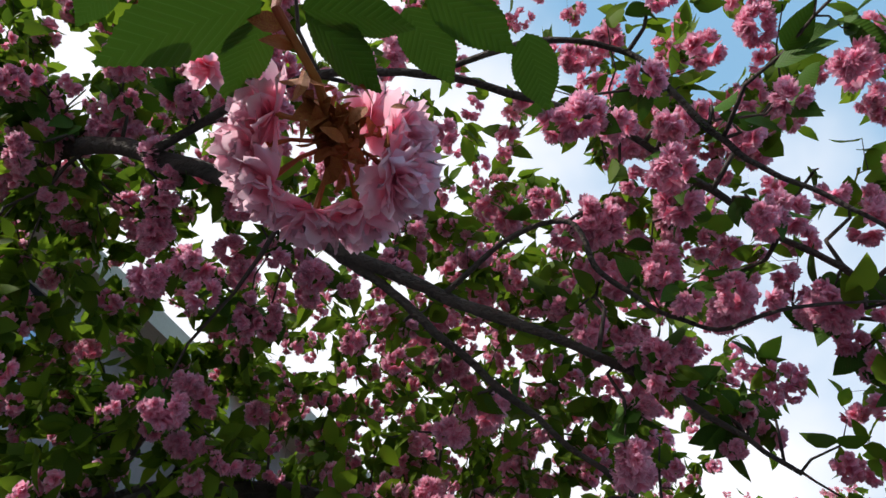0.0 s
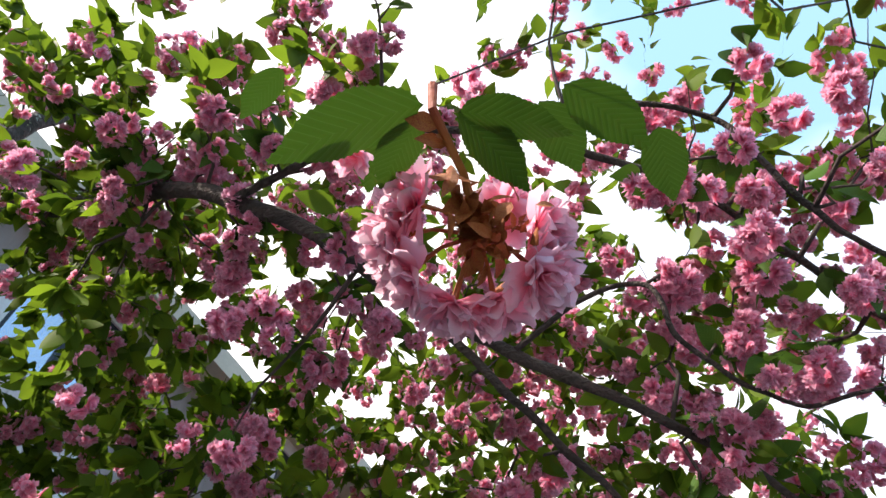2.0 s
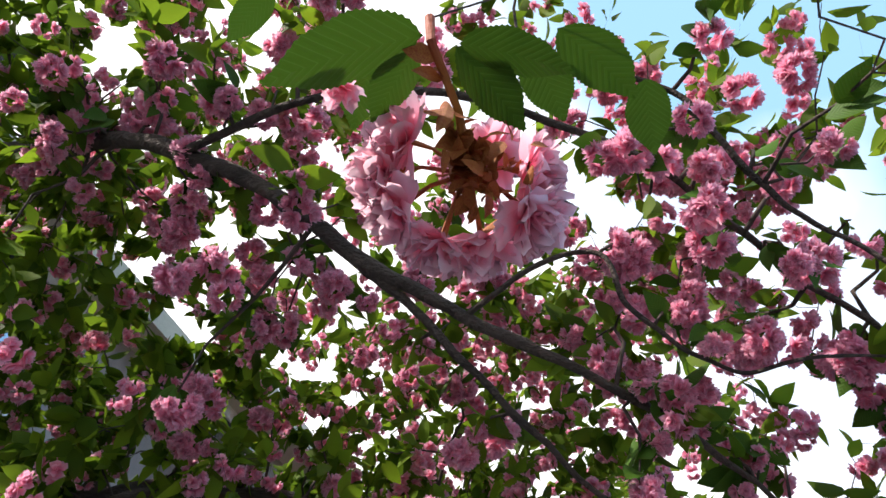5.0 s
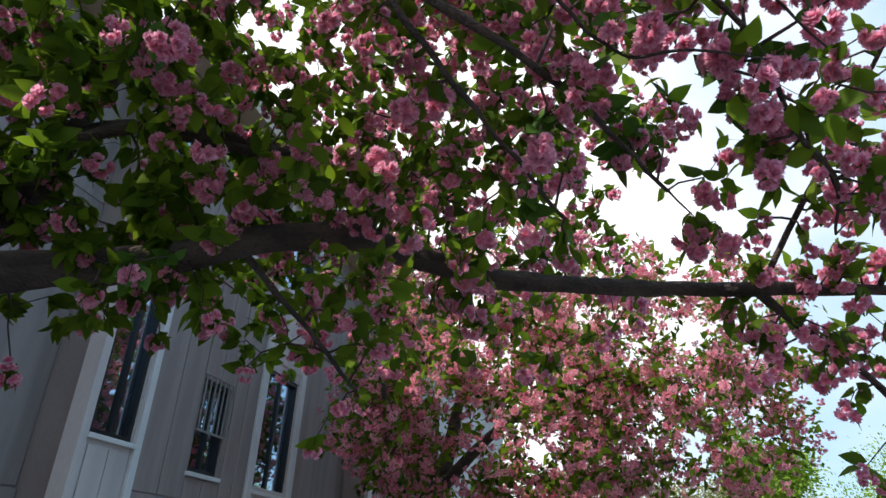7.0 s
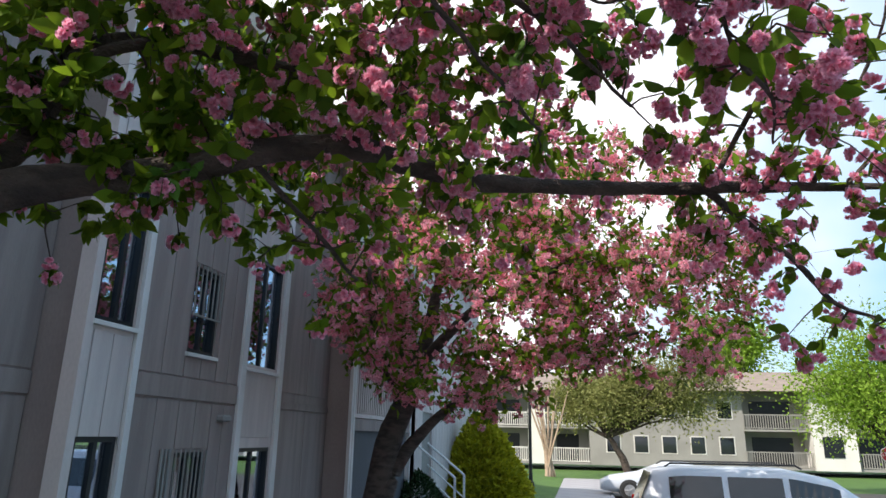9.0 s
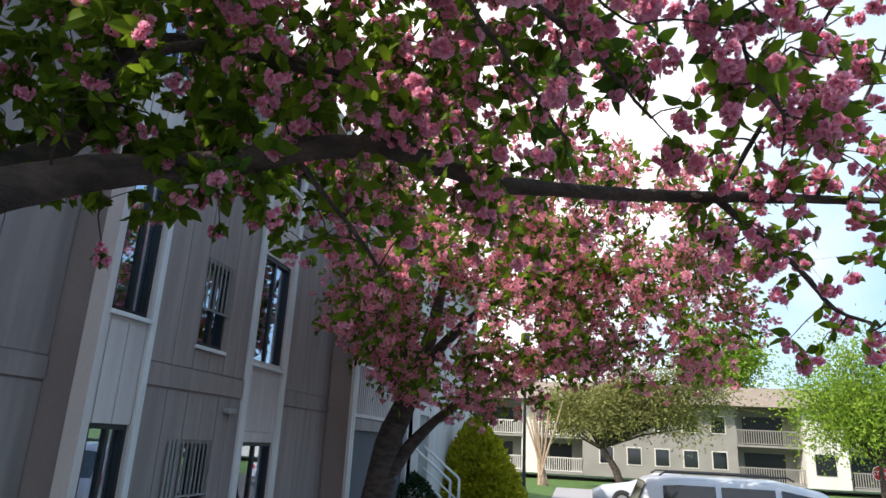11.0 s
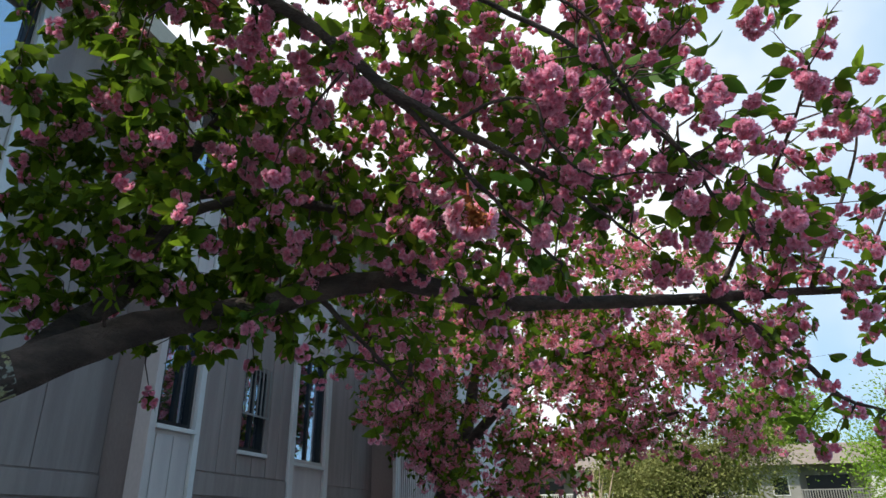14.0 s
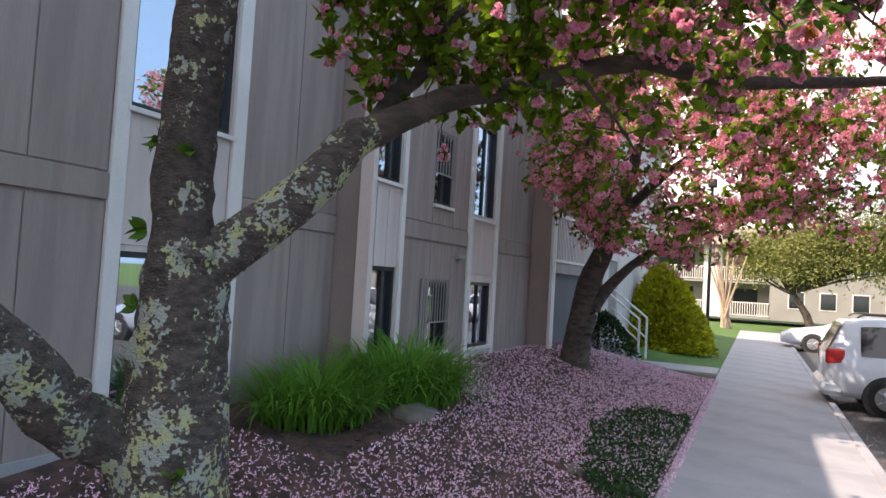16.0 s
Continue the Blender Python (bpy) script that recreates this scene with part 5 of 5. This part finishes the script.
VAN = [(0, .90, .32, 1.02, 1.10, .80), (.30, .95, .28, 1.02, 1.70, .72), (.8, .97, .26, 1.02, 1.76, .74), (2.6, .98, .26, 1.00, 1.76, .74), (3.3, .98, .26, .99, 1.62, .72), (4.0, .97, .26, .97, 1.12, .76), (4.75, .90, .28, .80, .88, .72), (5.0, .72, .34, .60, .68, .55)]
SEDAN = [(0, .80, .34, .85, .93, .66), (.55, .87, .26, .92, 1.02, .68), (1.25, .89, .24, .90, 1.40, .60), (2.2, .89, .24, .89, 1.42, .60), (3.2, .89, .24, .90, 1.02, .70), (4.3, .85, .26, .78, .84, .66), (4.7, .68, .32, .60, .66, .5)]
car("minivan", "white minivan with dark windows parked rear to the kerb", (1.80, 13.9, -.13), 0, VAN, [(.55, 1.45), (1.55, 2.45), (2.55, 3.35)], M["paint_white"], (.98, 4.0), .33, (.88, 1.16, .30), True)
car("silver_car", "silver-blue saloon car parked rear to the kerb", (2.66, 11.3, -.13), 0, SEDAN, [(1.05, 1.75), (1.85, 2.75)], M["paint_silver"], (.95, 3.6), .31, (.66, .86, .30))
car("white_car", "white coupe parked nose to the kerb", (6.2, 29.0, -.13), 180, SEDAN, [(1.05, 1.75), (1.85, 2.75)], M["paint_white"], (.95, 3.6), .33, (.66, .86, .30))

# ---- across the parking area ----
far = thing("far_apartment_house", "two-storey grey and white apartment house with balconies", "house", (0, 53, .25))
for x0, x1, y, mt in ((-14, -9.2, 0, "far_white"), (-3.2, -1.9, 0, "far_white"), (16.8, 19.6, -.4, "far_white"), (-9.2, -3.2, 1.6, "far_wall"), (-1.9, 1.4, 1.6, "far_wall"), (1.4, 12.4, 0, "far_wall"), (12.4, 16.8, 1.6, "far_wall"), (19.6, 30, 1.6, "far_wall")):
    part("wall", boxes((x0, x1, y, 8, 0, 5.4)), M[mt], far)
bm = bmesh.new()
vs = [bm.verts.new(p) for p in ((-14.6, -1.0, 5.4), (30.6, -1.0, 5.4), (30.6, 9, 5.4), (-14.6, 9, 5.4), (-14.6, 4, 7.2), (30.6, 4, 7.2))]
for f in ((0, 1, 2, 3), (0, 1, 5, 4), (2, 3, 4, 5), (1, 2, 5), (3, 0, 4)):
    bm.faces.new([vs[i] for i in f])
part("roof", bm, material("far_roof", (0.26, 0.21, 0.175), 0.9, 0.2, 2, 12, 0.3), far, "brown shingle roof")
for x0, x1 in ((-9.2, -3.2), (-1.9, 1.4), (12.4, 16.8), (19.6, 24.5)):
    for z in (.15, 2.75):
        bal = part("balcony", boxes((x0, x1, -.1, 1.6, z - .15, z)), M["far_wall"], far)
        dims = [(x0, x1, -.1, -.03, z + .98, z + 1.06), (x0, x1, -.1, -.03, z + .06, z + .12)]
        k = int((x1 - x0) / .16)
        dims += [(x0 + i * (x1 - x0) / k, x0 + i * (x1 - x0) / k + .055, -.09, -.05, z + .1, z + 1.0) for i in range(k)]
        part("railing", boxes(*dims), M["far_white"] if x0 < 2 else M["far_wall"], bal)
        part("balcony_door", boxes((x0 + .8, x1 - .8, 1.55, 1.59, z, z + 2.05)), M["bronze"], bal)
for x in (2.6, 4.6, 6.6, 8.6, 10.6):
    for z in (.9, 3.4):
        w = part("window", boxes((x, x + 1.1, -.03, -.01, z, z + 1.3)), M["far_white"], far)
        part("pane", boxes((x + .08, x + 1.02, -.05, -.035, z + .08, z + 1.22)), M["car_glass"], w)
part("window", boxes((17.4, 18.7, -.45, -.41, .9, 2.3)), M["bronze"], far)


def far_tree(name, label, at, trunk, crown, leaves, size, mat, bark, seed, lean=0.0):
    t = thing(name, label, "tree", at)
    g = np.random.default_rng(seed)
    top = trunk[0]
    part("trunk", tube(bmesh.new(), [(0, 0, -.2), (lean * .3, 0, top * .4), (lean, 0, top)], [trunk[1] * 1.2, trunk[1], trunk[1] * .6], 10), bark, t)
    P, N = [], []
    for c, r, n in crown:
        sp = [np.array(c) + unit(g.normal(0, 1, 3)) * np.array(r) * g.uniform(.3, 1) for _ in range(n)]
        for q in sp:
            part("limb", tube(bmesh.new(), [(lean, 0, top * .92), tuple((np.array((lean, 0, top)) + q) / 2 + g.normal(0, .15, 3)), tuple(q)], [trunk[1] * .5, trunk[1] * .3, .02], 5), bark, t)
            for _ in range(leaves // (n * len(crown))):
                d = g.normal(0, 1, 3)
                P.append(q + d * np.array(r) * .22)
                N.append(unit(d))
    V, F, T = leafy_mass("", "", "", None, P, N, size, None, seed)
    tagged(fast_mesh("foliage", V, F, T, mat, t), "fine loose foliage", kind="stuff")
    return t


far_tree("shade_tree", "broad olive-green tree before the far house", (3.6, 43, 0), (2.4, .22), [((-1.6, 0, 4.4), (3.2, 2.0, 1.6), 18), ((2.6, 0, 5.2), (3.4, 2.0, 2.4), 22)], 26000, .19, M["olive"], M["bark"], 31, -1.2)
far_tree("spring_tree", "young tree with bright yellow-green leaves", (15.0, 36, 0), (2.2, .12), [((-.4, 0, 5.0), (4.0, 2.4, 2.9), 34)], 20000, .17, M["spring"], M["bark"], 32)
far_tree("tall_tree", "tall bright green tree behind the far house", (16, 68, 0), (6, .3), [((-1.5, 0, 10.5), (3.6, 3, 4.2), 22)], 9000, .4, M["spring"], M["bark"], 33)
far_tree("tall_tree", "tall green tree behind the parking area", (31, 58, 0), (4, .3), [((0, 0, 7), (5, 3, 4), 22)], 9000, .4, M["spring"], M["bark"], 34)
myrtle = thing("crape_myrtle", "bare many-stemmed tree with pale tan trunks", "tree", (-1.0, 39, .05))
g = np.random.default_rng(8)
for k in range(13):
    a, r = g.uniform(0, 6.28), g.uniform(.5, 1.5)
    part("stem", tube(bmesh.new(), [(g.normal(0, .12), g.normal(0, .12), 0), (.25 * r * math.cos(a), .25 * r * math.sin(a), 1.8), (.7 * r * math.cos(a), .7 * r * math.sin(a), 3.4), (r * math.cos(a), r * math.sin(a), g.uniform(4.2, 5.4))], [.075, .06, .045, .012], 6), M["far_trunk"], myrtle)
sign = thing("stop_sign", "red octagonal stop sign on a grey post", "sign", (16.5, 40, -.15))
part("post", tube(bmesh.new(), [(0, .03, 0), (0, .03, 2.1)], [.035, .035], 8), M["rim"], sign)
for nm, r, y, mt in (("rim_plate", .40, 0.0, "sign_white"), ("plate", .37, -.012, "sign_red")):
    bm = bmesh.new()
    tube(bm, [(0, y, 1.75), (0, y - .01, 1.75)], [r, r], 8)
    for v in bm.verts:
        c, s = math.cos(math.pi / 8), math.sin(math.pi / 8)
        x, z = v.co.x, v.co.z - 1.75
        v.co.x, v.co.z = c * x - s * z, 1.75 + s * x + c * z
    part(nm, bm, M[mt], sign)
txt = bpy.data.curves.new("stop_text", 'FONT')
txt.body, txt.size, txt.align_x, txt.align_y, txt.extrude = "STOP", .30, 'CENTER', 'CENTER', .002
txt.materials.append(M["sign_white"])
word = new("lettering", txt)
word.parent, word.location, word.rotation_euler = sign, (0, -.03, 1.75), (radians(90), 0, 0)
